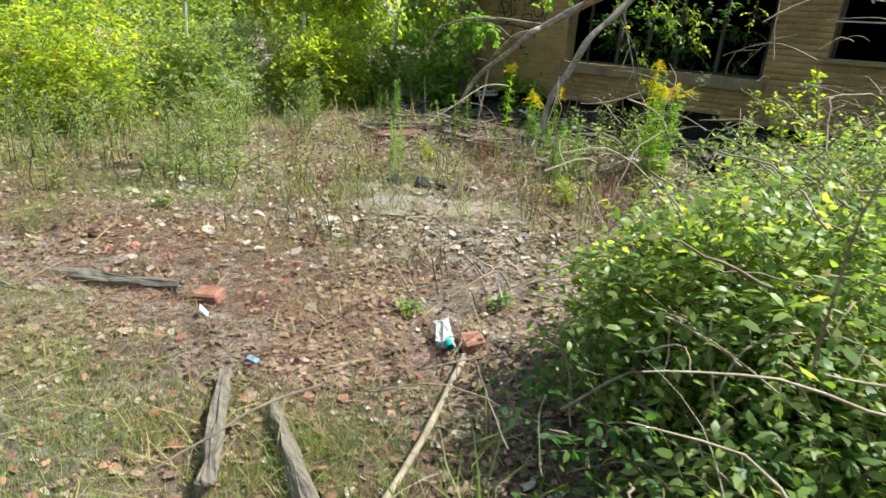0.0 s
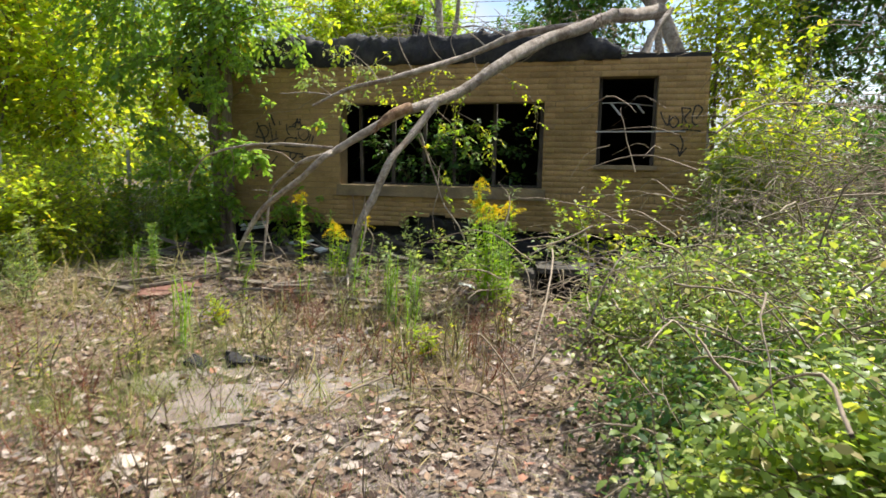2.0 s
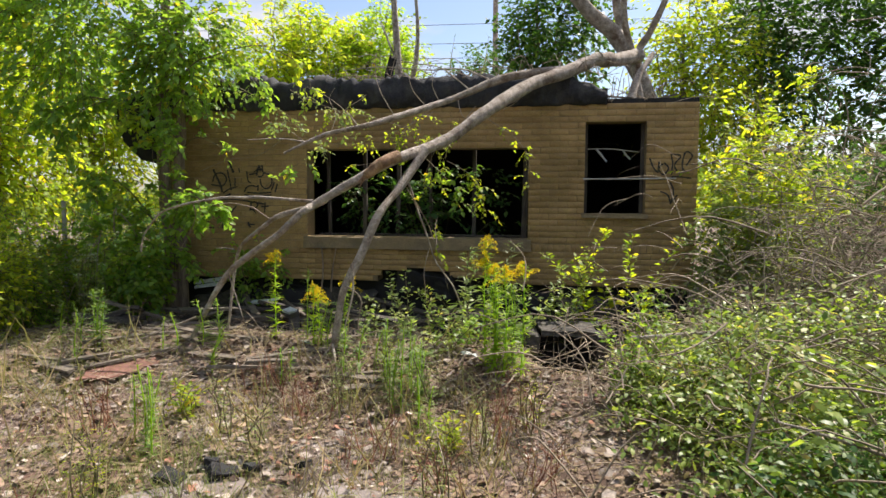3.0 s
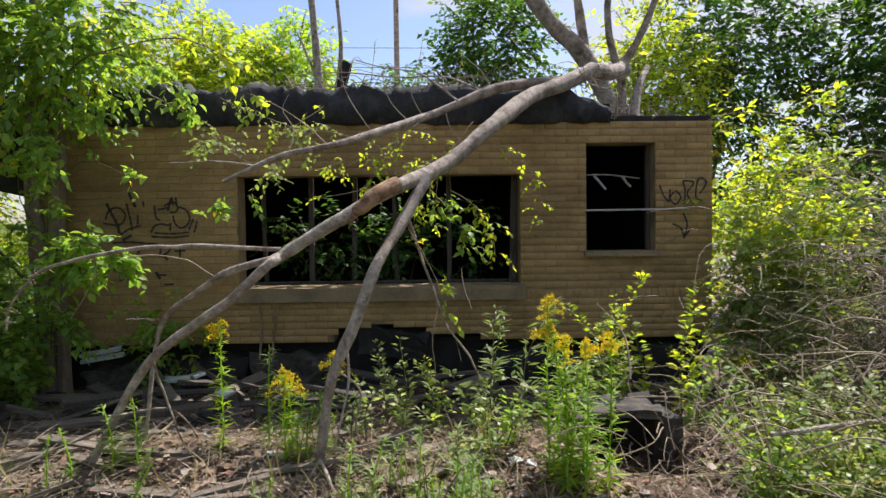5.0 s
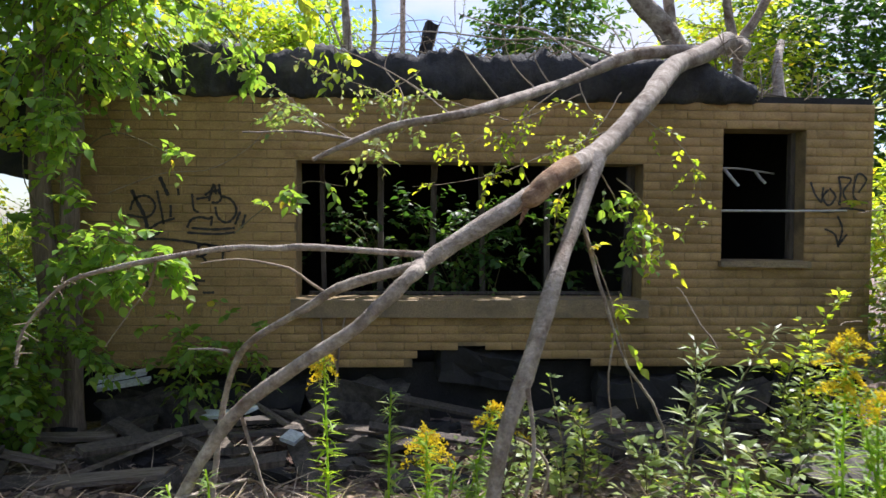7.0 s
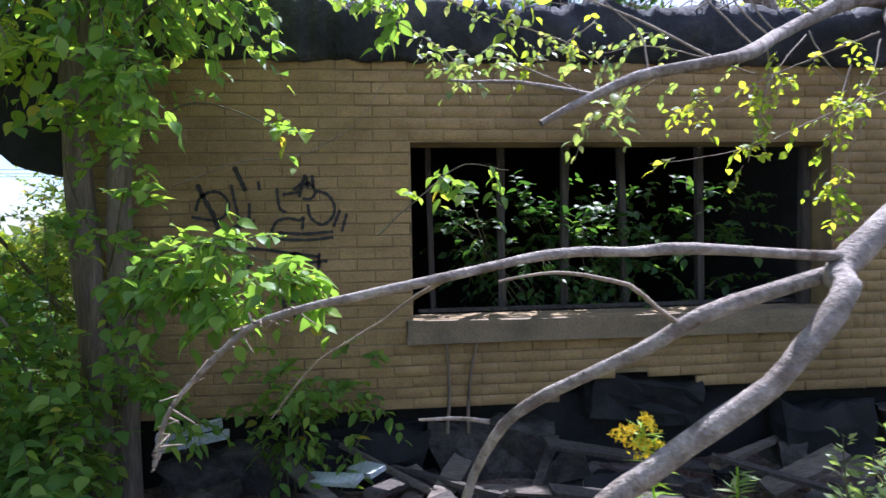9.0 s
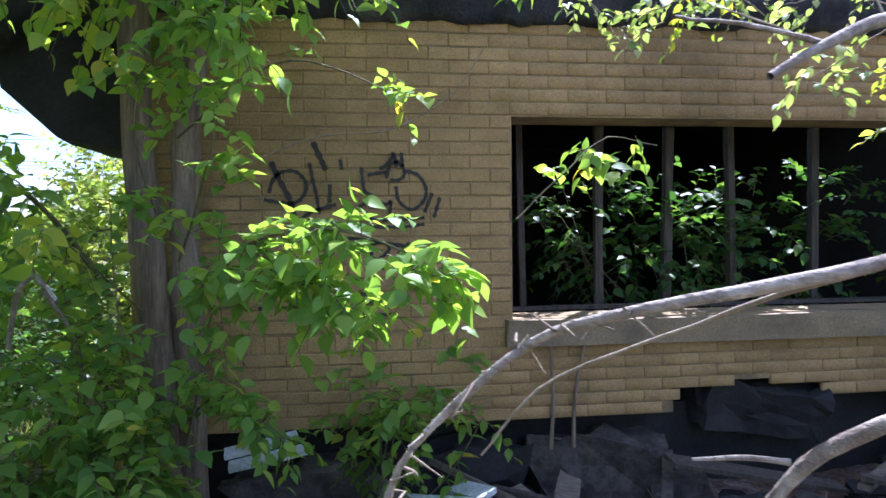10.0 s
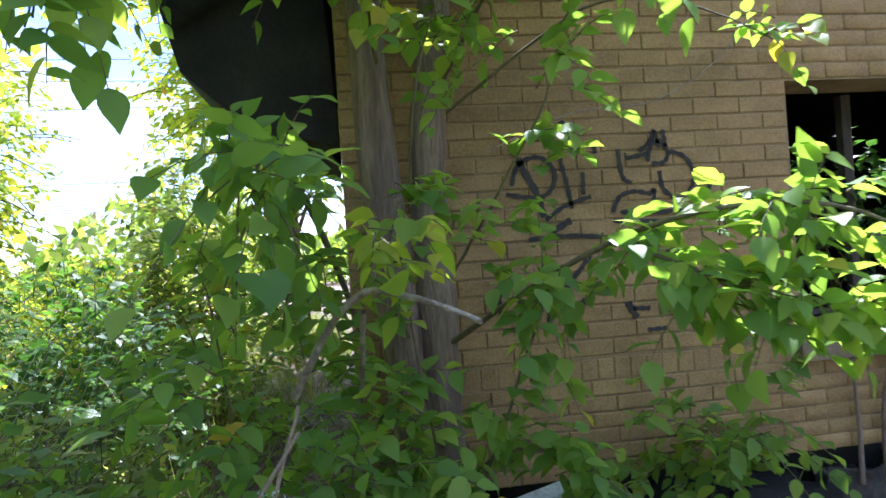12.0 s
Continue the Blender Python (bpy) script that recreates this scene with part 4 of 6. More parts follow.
# thin side twigs of the fallen limb
side = thing("dead_branch", "thin bare grey twigs hanging from the fallen limb", "dead branch", at=(1.5, -1.9, 1.2))
for k, (pts, a) in enumerate((
        ([(1.62, -1.85, 1.55), (1.70, -1.82, 1.3), (1.78, -1.80, 1.08), (1.86, -1.8, 0.85), (2.02, -1.78, 0.62), (2.12, -1.75, 0.3)], 0.011),
        ([(1.80, -1.8, 1.0), (1.76, -1.85, 0.8), (1.78, -1.85, 0.55)], 0.006),
        ([(1.28, -2.4, 0.9), (1.30, -2.42, 0.7), (1.26, -2.45, 0.5), (1.22, -2.46, 0.3)], 0.011),
        ([(1.24, -2.42, 0.72), (1.36, -2.4, 0.62), (1.33, -2.4, 0.42), (1.40, -2.38, 0.2)], 0.007),
        ([(1.17, -2.47, 0.30), (1.45, -2.55, 0.38), (1.7, -2.5, 0.45)], 0.007),
        ([(1.15, -2.48, 0.26), (1.24, -2.7, 0.2), (1.36, -2.95, 0.06), (1.5, -3.1, 0.02)], 0.012),
        ([(1.15, -2.48, 0.26), (1.05, -2.62, 0.12), (0.98, -2.75, 0.03)], 0.008),
        ([(0.52, -2.16, 1.22), (0.36, -2.2, 1.33), (0.20, -2.24, 1.36), (0.06, -2.26, 1.345)], 0.007),
        ([(0.56, -1.45, 1.934), (0.3, -1.5, 1.96), (0.04, -1.6, 1.94)], 0.009),
        ([(0.25, -2.4, 0.8), (0.32, -2.35, 0.5), (0.38, -2.3, 0.25)], 0.008),
        ([(-0.05, -2.38, 0.42), (-0.35, -2.5, 0.3), (-0.6, -2.6, 0.2)], 0.012),
        ([(0.0, -2.4, 0.5), (0.2, -2.1, 0.45), (0.3, -1.9, 0.2)], 0.008),
        ([(2.0, -0.65, 2.52), (1.7, -0.6, 2.75), (1.4, -0.55, 2.82), (1.15, -0.5, 2.9)], 0.008),
        ([(1.6, -0.9, 2.32), (1.45, -0.85, 2.5), (1.4, -0.85, 2.7)], 0.005),
        ([(2.3, -0.5, 2.62), (2.2, -0.5, 2.8), (2.05, -0.45, 2.95)], 0.006),
        ([(2.6, -0.4, 2.62), (2.5, -0.6, 2.42), (2.35, -0.7, 2.3)], 0.006),
        ([(1.05, -1.40, 2.075), (0.86, -1.25, 2.25), (0.62, -1.1, 2.42), (0.40, -1.0, 2.52)], 0.006),
        ([(1.35, -1.18, 2.19), (1.22, -1.1, 2.38), (1.12, -1.0, 2.6), (1.10, -0.95, 2.85)], 0.005),
        ([(1.5, -1.02, 2.26), (1.55, -0.95, 2.1), (1.5, -0.95, 1.92), (1.55, -0.97, 1.75)], 0.004),
        ([(0.78, -1.42, 2.005), (0.80, -1.3, 2.2), (0.70, -1.2, 2.36), (0.74, -1.15, 2.48)], 0.004),
        ([(1.72, -0.78, 2.375), (1.62, -0.7, 2.58), (1.68, -0.65, 2.75)], 0.005),
        ([(2.25, -0.52, 2.61), (1.9, -0.42, 2.78), (1.5, -0.3, 2.80), (1.0, -0.25, 2.86), (0.55, -0.2, 2.84)], 0.009),
        ([(1.9, -0.75, 2.4), (1.95, -0.8, 2.25), (2.05, -0.8, 2.15)], 0.005),
                ([(-0.07, -2.35, 1.36), (-0.2, -2.1, 1.24), (-0.38, -1.88, 1.1), (-0.5, -1.84, 0.95)], 0.005))):
    part("branch", tubes([limb(pts, a, a * 0.45, 14, 0.004, 200 + k)], 6), M_BARK if a > 0.007 else M_TWIG, side)
thorn = np.random.default_rng(5)
TL = []
Q = bend([(-0.364, -2.276, 1.301), (-0.497, -2.203, 1.243), (-0.663, -2.143, 1.075), (-0.719, -2.108, 0.93)], 26)
for p in Q:
    TL.append(([p, p + thorn.normal(0, 0.012, 3), p + thorn.normal(0, 0.028, 3)], [0.003, 0.0024, 0.001]))
tagged(part("spur", tubes(TL, 4), M_TWIG, side), kind="stuff")

# ---- wildflowers and weeds ----
def goldenrod(x, y, h, lean, seed, flower=True, stems=1, leaf=0.095):
    q = np.random.default_rng(seed)
    z = float(ground_z(x, y)) - 0.02
    t = thing("goldenrod", "tall goldenrod with yellow plumes on a leafy green stem" if flower else "leafy green goldenrod stem without flowers", "wildflower", "goldenrods", at=(x, y, z))
    for s in range(stems):
        bx, by = (x, y) if stems == 1 else (x + q.normal(0, 0.045), y + q.normal(0, 0.045))
        hh = h * q.uniform(0.82, 1.05)
        top = np.array([bx + lean[0] + q.normal(0, 0.03), by + lean[1] + q.normal(0, 0.03), z + hh])
        Q = bend([(bx, by, z), (bx + lean[0] * 0.3, by + lean[1] * 0.3, z + hh * 0.5), top], 16, 0.002, seed)
        st = part("stem", tubes([(Q, np.linspace(0.006, 0.003, 16))], 5), M_LEAF_GOLD, t)
        n = int(190 * hh)
        f = q.uniform(0.04, 0.97, n)
        P = np.stack([np.interp(f, np.linspace(0, 1, 16), Q[:, k]) for k in range(3)], 1)
        a = q.uniform(0, 2 * math.pi, n)
        W = np.stack([np.cos(a), np.sin(a), 0.30 + 0.3 * q.normal(size=n)], 1)
        part("leaf", scatter(P, W, np.tile((0, 0, 1.0), (n, 1)) + q.normal(0, 0.2, (n, 3)), leaf * (1.15 - 0.5 * f) * q.uniform(0.8, 1.2, n), LANCE), M_LEAF_GOLD if flower else M_LEAF_WEED, st)["kind"] = "stuff"
        if flower:
            FP, FW = [], []
            for k in range(9):
                d = unit(np.array([q.normal(), q.normal(), 0.35]))
                L = (0.04 + 0.012 * k) * q.uniform(0.8, 1.25)
                for u in np.linspace(0.1, 1, 52):
                    p = top - np.array([0, 0, 0.015 * k]) + d * L * u + np.array([0, 0, 0.05 * u - 0.09 * u * u])
                    FP.append(p + q.normal(0, 0.006, 3))
                    FW.append(q.normal(0, 1, 3) + np.array([0, 0, 0.8]))
            FP, FW = np.array(FP), np.array(FW)
            part("flower", scatter(FP, FW, q.normal(0, 1, FP.shape), q.uniform(0.010, 0.017, len(FP)), SIMPLE), M_FLOWER, st, "yellow plume")["kind"] = "stuff"
    return t


goldenrod(2.36, -2.60, 1.02, (-0.03, 0.0), 1, True, 1)
goldenrod(2.42, -2.66, 0.84, (0.0, 0.02), 2, True, 2)
goldenrod(2.53, -2.62, 0.80, (0.03, 0.0), 3, True, 2)
goldenrod(2.58, -2.58, 0.60, (0.03, 0.0), 31, False, 2)
goldenrod(2.46, -2.52, 0.66, (0.02, 0.0), 32, False, 2)
goldenrod(0.52, -2.10, 0.74, (-0.03, 0.03), 4, True, 1)
goldenrod(0.96, -2.22, 0.56, (-0.02, 0.0), 5, True, 2)
goldenrod(1.12, -2.12, 0.66, (0.02, 0.02), 6, True, 1)
goldenrod(0.76, -2.0, 0.68, (0.0, 0.02), 7, False, 1)
goldenrod(0.10, -2.35, 0.46, (0.0, 0.0), 8, False, 2)
goldenrod(1.02, -2.28, 0.42, (0.03, 0.0), 9, False, 3)
for k, (x, y, h) in enumerate(((-1.05, -2.3, 0.55), (-0.85, -2.6, 0.5), (-1.5, -2.1, 0.4), (1.4, -2.75, 0.4), (1.75, -2.9, 0.5), (1.9, -3.1, 0.42))):
    goldenrod(x, y, h, (0.02, 0.0), 80 + k, False, 2)


def leafy_weed(x, y, h, n, seed, mat=None, label="pale-leaved aster weed on several thin stems", leaf=0.06, w=0.10, kind_name="weed", shape=SIMPLE):
    q = np.random.default_rng(seed)
    z = float(ground_z(x, y)) - 0.02
    t = thing(kind_name, label, "weed", "weeds", at=(x, y, z))
    for s in range(n):
        bx, by = x + q.normal(0, w * 0.5), y + q.normal(0, w * 0.5)
        hh = h * q.uniform(0.65, 1.0)
        Q = bend([(bx, by, z), (bx + q.normal(0, 0.03), by + q.normal(0, 0.03), z + hh * 0.5), (bx + q.normal(0, w), by + q.normal(0, w), z + hh)], 12, 0.003, seed + s)
        st = part("stem", tubes([(Q, np.linspace(0.005, 0.002, 12))], 5), M_GREENTWIG, t)
        m = int(82 * hh) + 8
        f = q.uniform(0.2, 1.0, m)
        P = np.stack([np.interp(f, np.linspace(0, 1, 12), Q[:, k]) for k in range(3)], 1)
        a = q.uniform(0, 2 * math.pi, m)
        W = np.stack([np.cos(a), np.sin(a), 0.4 + 0.3 * q.normal(size=m)], 1)
        part("leaf", scatter(P + unit(W) * 0.02, W, np.tile((0, 0, 1.0), (m, 1)) + q.normal(0, 0.4, (m, 3)), leaf * (1.2 - 0.5 * f) * q.uniform(0.7, 1.2, m), shape), mat or M_LEAF_PALE, st)["kind"] = "stuff"
    return t


leafy_weed(2.16, -1.88, 1.10, 2, 1, leaf=0.11, shape=LANCE)
leafy_weed(2.42, -1.8, 1.0, 1, 2, leaf=0.10, shape=LANCE)
leafy_weed(2.58, -1.75, 0.58, 3, 6, leaf=0.085, w=0.2, shape=OVAL, label="pale-leaved bramble in the rubble before the wall")
leafy_weed(2.02, -1.7, 0.50, 2, 7, leaf=0.08, w=0.16, shape=OVAL, label="pale-leaved bramble in the rubble before the wall")
leafy_weed(3.32, -1.2, 1.2, 6, 3, label="yellow-green leafy weed before the small window", mat=M_LEAF_YELLOW, leaf=0.085, w=0.2)
leafy_weed(3.0, -1.35, 0.8, 5, 4, leaf=0.07, w=0.2)
leafy_weed(3.65, -1.5, 0.7, 6, 5, mat=M_LEAF, leaf=0.075, w=0.25, label="green leafy weed in the rubble before the wall")
for k, (x, y, h, nn) in enumerate(((1.55, -1.7, 0.65, 4), (1.75, -1.5, 0.55, 4), (2.2, -2.2, 0.4, 5), (1.35, -1.9, 0.5, 3), (3.55, -2.5, 0.5, 6), (3.3, -2.9, 0.6, 7), (2.0, -2.45, 0.3, 6))):
    leafy_weed(x, y, h, nn, 20 + k, leaf=0.062, w=0.15, mat=(M_LEAF_PALE, M_LEAF_SHRUB, M_LEAF)[k % 3])
for k, (x, y, h, nn) in enumerate(((0.25, -5.6, 0.55, 9), (0.0, -5.3, 0.5, 8), (-0.2, -5.8, 0.5, 8), (-0.9, -5.0, 0.6, 9), (-1.3, -6.0, 0.6, 9), (-1.6, -4.4, 0.7, 9), (-1.2, -3.6, 0.55, 8), (-0.6, -6.9, 0.55, 8), (-1.9, -3.0, 0.7, 9), (-2.0, -5.4, 0.8, 10), (-1.8, -6.8, 0.7, 10))):
    leafy_weed(x, y, h, nn, 40 + k, leaf=0.075, w=0.18, mat=(M_LEAF_PALE, M_LEAF_SHRUB)[k % 2], label="green leafy weed clump at the clearing's edge", shape=LANCE)
for k, (x, y, h) in enumerate(((3.03, -5.78, 0.11), (2.74, -6.12, 0.09), (0.55, -6.2, 0.14))):
    leafy_weed(x, y, h, 6, 60 + k, leaf=0.04, w=0.04, mat=M_LEAF_WEED, label="small bright green seedling tuft in dry litter", kind_name="seedling")

for k in range(22):
    qk = random.Random(900 + k)
    leafy_weed(qk.uniform(-2.6, -0.3), qk.uniform(-7.8, -4.3), qk.uniform(0.4, 0.85), 5, 170 + k, leaf=0.065, w=0.12, mat=(M_LEAF_SHRUB, M_LEAF_PALE, M_GRASS)[k % 3], label="tall half-dry weed at the edge of the clearing", shape=LANCE)
for k, (x, y, h) in enumerate(((0.7, -4.6, 0.45), (2.1, -3.2, 0.45), (0.9, -3.7, 0.42), (1.75, -2.95, 0.45), (2.45, -3.8, 0.5), (1.5, -3.3, 0.45), (2.7, -3.4, 0.45), (2.3, -4.4, 0.42), (1.2, -3.9, 0.35), (0.3, -4.9, 0.4))):
    leafy_weed(x, y, h, 5, 140 + k, leaf=0.035, w=0.07, mat=(M_LEAF_YELLOW, M_GRASS, M_LEAF_PALE)[k % 3], label="thin spindly weed with narrow leaves in the litter", shape=LANCE)

def stalk_clump(x, y, h, n, seed):
    """A clump of reddish dead stalks with fine side twigs."""
    q = np.random.default_rng(seed)
    z = float(ground_z(x, y)) - 0.01
    t = thing("dead_weed", "clump of dead reddish-brown weed stalks in the litter", "weed", "dead weeds", at=(x, y, z))
    L = []
    for k in range(n):
        b = np.array([x + q.normal(0, 0.07), y + q.normal(0, 0.07), z])
        e = b + np.array([q.normal(0, 0.06), q.normal(0, 0.06), h * q.uniform(0.5, 1.0)])
        Q = bend([b, (b + e) / 2 + q.normal(0, 0.015, 3), e], 8, 0.003, seed + k)
        part("stem", tubes([(Q, np.linspace(0.0035, 0.0018, 8))], 4), M_REDSTALK, t)
        for m in q.integers(2, 8, 6):
            d = np.array([q.normal(0, 0.05), q.normal(0, 0.05), abs(q.normal(0.04, 0.03))])
            L.append(([Q[m], Q[m] + d * 0.6, Q[m] + d], [0.0018, 0.0014, 0.0008]))
    tagged(part("twig", tubes(L, 3), M_REDSTALK, t), kind="stuff")


def umbel_weed(x, y, h, n, seed):
    """A leafy weed with flat dull-white flower heads."""
    q = np.random.default_rng(seed)
    z = float(ground_z(x, y)) - 0.02
    t = thing("white_aster", "leafy weed with flat dull-white flower heads", "wildflower", "white wildflowers", at=(x, y, z))
    for s in range(n):
        hh = h * q.uniform(0.75, 1.05)
        b = np.array([x + q.normal(0, 0.06), y + q.normal(0, 0.06), z])
        top = b + np.array([q.normal(0, 0.07), q.normal(0, 0.07), hh])
        Q = bend([b, (b + top) / 2 + q.normal(0, 0.02, 3), top], 12, 0.003, seed + s)
        st = part("stem", tubes([(Q, np.linspace(0.005, 0.002, 12))], 5), M_GREENTWIG, t)
        m = int(70 * hh)
        P = Q[q.integers(2, 11, m)]
        a = q.uniform(0, 2 * math.pi, m)
        W = np.stack([np.cos(a), np.sin(a), 0.2 + 0.3 * q.normal(size=m)], 1)
        part("leaf", scatter(P, W, np.tile((0, 0, 1.0), (m, 1)) + q.normal(0, 0.3, (m, 3)), q.uniform(0.05, 0.10, m), LANCE), M_LEAF_PALE, st)["kind"] = "stuff"
        k = 80
        a, rad = q.uniform(0, 2 * math.pi, k), 0.05 * np.sqrt(q.uniform(0, 1, k))
        FP = top + np.stack([np.cos(a) * rad, np.sin(a) * rad, q.normal(0, 0.008, k) - rad * 0.25], 1)
        part("flower", scatter(FP, q.normal(0, 1, (k, 3)), q.normal(0, 1, (k, 3)) + np.array([0, 0, 1.0]), q.uniform(0.007, 0.014, k), SIMPLE), M_UMBEL, st, "dull-white flower head")["kind"] = "stuff"


for k, (x, y, h) in enumerate(((2.49, -3.62, 0.34), (2.62, -3.4, 0.30), (1.3, -3.5, 0.32), (0.95, -3.15, 0.34), (1.9, -4.0, 0.28), (2.3, -4.3, 0.3), (0.2, -3.9, 0.34), (0.7, -5.0, 0.3), (1.0, -5.4, 0.28), (-0.2, -4.6, 0.36), (2.75, -4.1, 0.26))):
    stalk_clump(x, y, h, 9, 1200 + k)
for k, (x, y, h, n) in enumerate(((0.66, -4.05, 0.50, 3), (0.50, -3.85, 0.42, 3), (1.84, -3.35, 0.55, 3), (1.90, -2.98, 0.48, 2), (1.70, -3.1, 0.36, 2), (1.03, -2.9, 0.30, 2), (-0.85, -2.75, 0.45, 2), (-0.15, -2.55, 0.35, 2), (0.30, -2.75, 0.34, 2), (2.1, -3.5, 0.34, 2), (1.55, -2.6, 0.34, 2))):
    goldenrod(x, y, h, (0.02, 0.0), 1300 + k, False, n, 0.06)
for k, (x, y, h) in enumerate(((0.55, -3.50, 0.30), (2.24, -3.80, 0.26))):
    leafy_weed(x, y, h, 8, 1400 + k, leaf=0.045, w=0.09, mat=M_LEAF_YELLOW, label="low weed with yellowed leaves in the litter", shape=OVAL)
for k, (x, y, h, n) in enumerate(((-1.15, -4.60, 0.72, 5), (-1.0, -4.9, 0.6, 3), (-1.45, -4.3, 0.66, 4), (-2.05, -1.02, 0.92, 3), (-2.22, -0.95, 0.88, 3), (-2.12, -1.15, 0.80, 2))):
    umbel_weed(x, y, h, n, 1500 + k)

# ---- shrubs and brush ----
plant("shrub", "sprawling sunlit shrub with small oval leaves and dry twigs", "shrub", (4.9, -4.9, 0), (5.1, -4.7, 0.18), (1.75, 2.2, 0.66), 4600, 9, 0.043, M_LEAF_SHRUB, OVAL, 0.34, 14, 0.012, seed=71, lumps=9, low=-0.3)
plant("shrub", "sprawling sunlit shrub with small oval leaves and dry twigs", "shrub", (5.6, -6.4, 0), (5.5, -6.4, 0.2), (1.2, 0.9, 0.68), 2000, 9, 0.046, M_LEAF_SHRUB, OVAL, 0.34, 8, 0.012, seed=72, low=-0.4)
plant("shrub", "low green shrub beside the brush heap", "shrub", (3.75, -3.2, 0), (3.85, -3.2, 0.1), (0.65, 0.8, 0.42), 900, 8, 0.042, M_LEAF_SHRUB, OVAL, 0.3, 8, 0.01, seed=73, low=-0.2)
plant("shrub", "low leafy shrub edge in sun beside the litter", "shrub", (4.25, -6.1, 0), (4.14, -6.02, 0.26), (0.62, 0.74, 0.50), 1250, 8, 0.044, M_LEAF_SHRUB, OVAL, 0.28, 7, 0.01, seed=77, low=-0.15)
plant("shrub", "vine-covered yellow-green thicket at the building's corner", "shrub", (5.1, 0.1, 0), (5.05, 0.05, 1.15), (0.72, 0.75, 1.35), 430, 8, 0.085, M_LEAF_YELLOW, OVAL, 0.28, 8, 0.015, seed=74, lumps=16)
plant("shrub", "vine-covered yellow-green thicket at the building's corner", "shrub", (4.6, -0.5, 0), (4.7, -0.42, 0.7), (0.45, 0.35, 0.95), 300, 8, 0.072, M_LEAF_PALE, OVAL, 0.25, 6, 0.012, seed=75)
plant("shrub", "tall green thicket beyond the building's corner", "shrub", (6.6, 0.6, 0), (6.6, 0.7, 1.0), (1.1, 1.1, 1.2), 520, 8, 0.095, M_LEAF_DARK, OVAL, 0.34, 8, 0.015, lumps=12, seed=76)

plant("shrub", "pale-leaved bramble thicket among dry brushwood", "shrub", (5.15, -1.3, 0), (5.1, -1.25, 0.45), (0.75, 0.55, 0.70), 120, 7, 0.066, M_LEAF_PALE, OVAL, 0.26, 7, 0.008, seed=78, low=-0.6)
plant("shrub", "pale-leaved bramble thicket among dry brushwood", "shrub", (4.2, -2.1, 0), (4.2, -2.1, 0.2), (0.6, 0.45, 0.42), 200, 7, 0.058, M_LEAF_PALE, OVAL, 0.22, 6, 0.006, seed=79, low=-0.4)

plant("shrub", "low sunlit bramble mat spreading from the shrub", "shrub", (4.6, -6.75, 0), (4.62, -6.72, 0.06), (0.55, 0.5, 0.34), 560, 8, 0.045, M_LEAF_SHRUB, OVAL, 0.28, 7, 0.008, seed=80, low=-0.1)


# dark-leaved filler added low down, its colour standing in for the shrub's inner shade
plant("shrub", "dark-leaved filler painting the shade inside the shrub", "shrub", (4.15, -6.2, 0), (4.12, -6.15, 0.16), (0.60, 0.85, 0.28), 620, 8, 0.045, M_LEAF_DARK, OVAL, 0.24, 4, 0.008, seed=81, low=-0.5)
plant("shrub", "dark-leaved filler painting the shade inside the shrub", "shrub", (4.6, -4.9, 0), (4.55, -4.9, 0.16), (1.0, 1.35, 0.34), 1000, 8, 0.045, M_LEAF_DARK, OVAL, 0.26, 5, 0.008, seed=82, low=-0.5)


def brush(centre, spread, n, seed, label, length=1.2, rad=0.007):
    q = np.random.default_rng(seed)
    t = thing("brush_heap", label, "brush", at=(centre[0], centre[1], 0))
    L = []
    for i in range(n):
        p = np.array([centre[0] + q.normal(0, spread[0]), centre[1] + q.normal(0, spread[1]), abs(q.normal(0, spread[2])) + 0.05])
        d = unit(np.array([q.normal(), q.normal(), q.normal(0.25, 0.45)]))
        ln = length * q.uniform(0.35, 1.2)
        c = p + d * ln * 0.5 + np.array([0, 0, 0.05 * ln])
        e = p + d * ln + np.array([0, 0, -0.18 * ln]) + q.normal(0, 0.06, 3)
        e[2] = max(e[2], 0.02)
        a = rad * q.uniform(0.35, 1.3)
        if i < 40:
            part("branch", tubes([(bend([p, c, e], 10, 0.008, seed + i), np.linspace(a * 1.2, a * 0.5, 10))], 5), M_TWIG, t)
        else:
            L.append((bend([p, c, e], 8, 0.008, seed + i), np.linspace(a, a * 0.4, 8)))
    tagged(part("twig", tubes(L, 4), M_TWIG, t), kind="stuff")


brush((5.5, -1.5), (0.6, 0.5, 0.85), 3200, 301, "heap of dry grey-brown brushwood beside the building", 0.55, 0.0042)
brush((4.3, -3.0), (0.7, 0.7, 0.40), 520, 302, "dry bent twigs lying over the shrubs", 0.6, 0.0045)
brush((4.9, -4.7), (0.9, 1.2, 0.52), 800, 303, "dry pale twigs sticking out of the shrub", 0.5, 0.0045)
brush((5.3, -3.6), (0.7, 0.9, 0.55), 220, 305, "dry pale twigs sticking out above the shrubs", 0.8, 0.006)
brush((4.6, -6.1), (0.5, 0.6, 0.40), 240, 306, "dry pale twigs tangled in the shrub", 0.45, 0.004)
brush((3.75, -1.75), (0.5, 0.35, 0.16), 120, 304, "dry twigs and stalks round the pit", 0.6, 0.005)

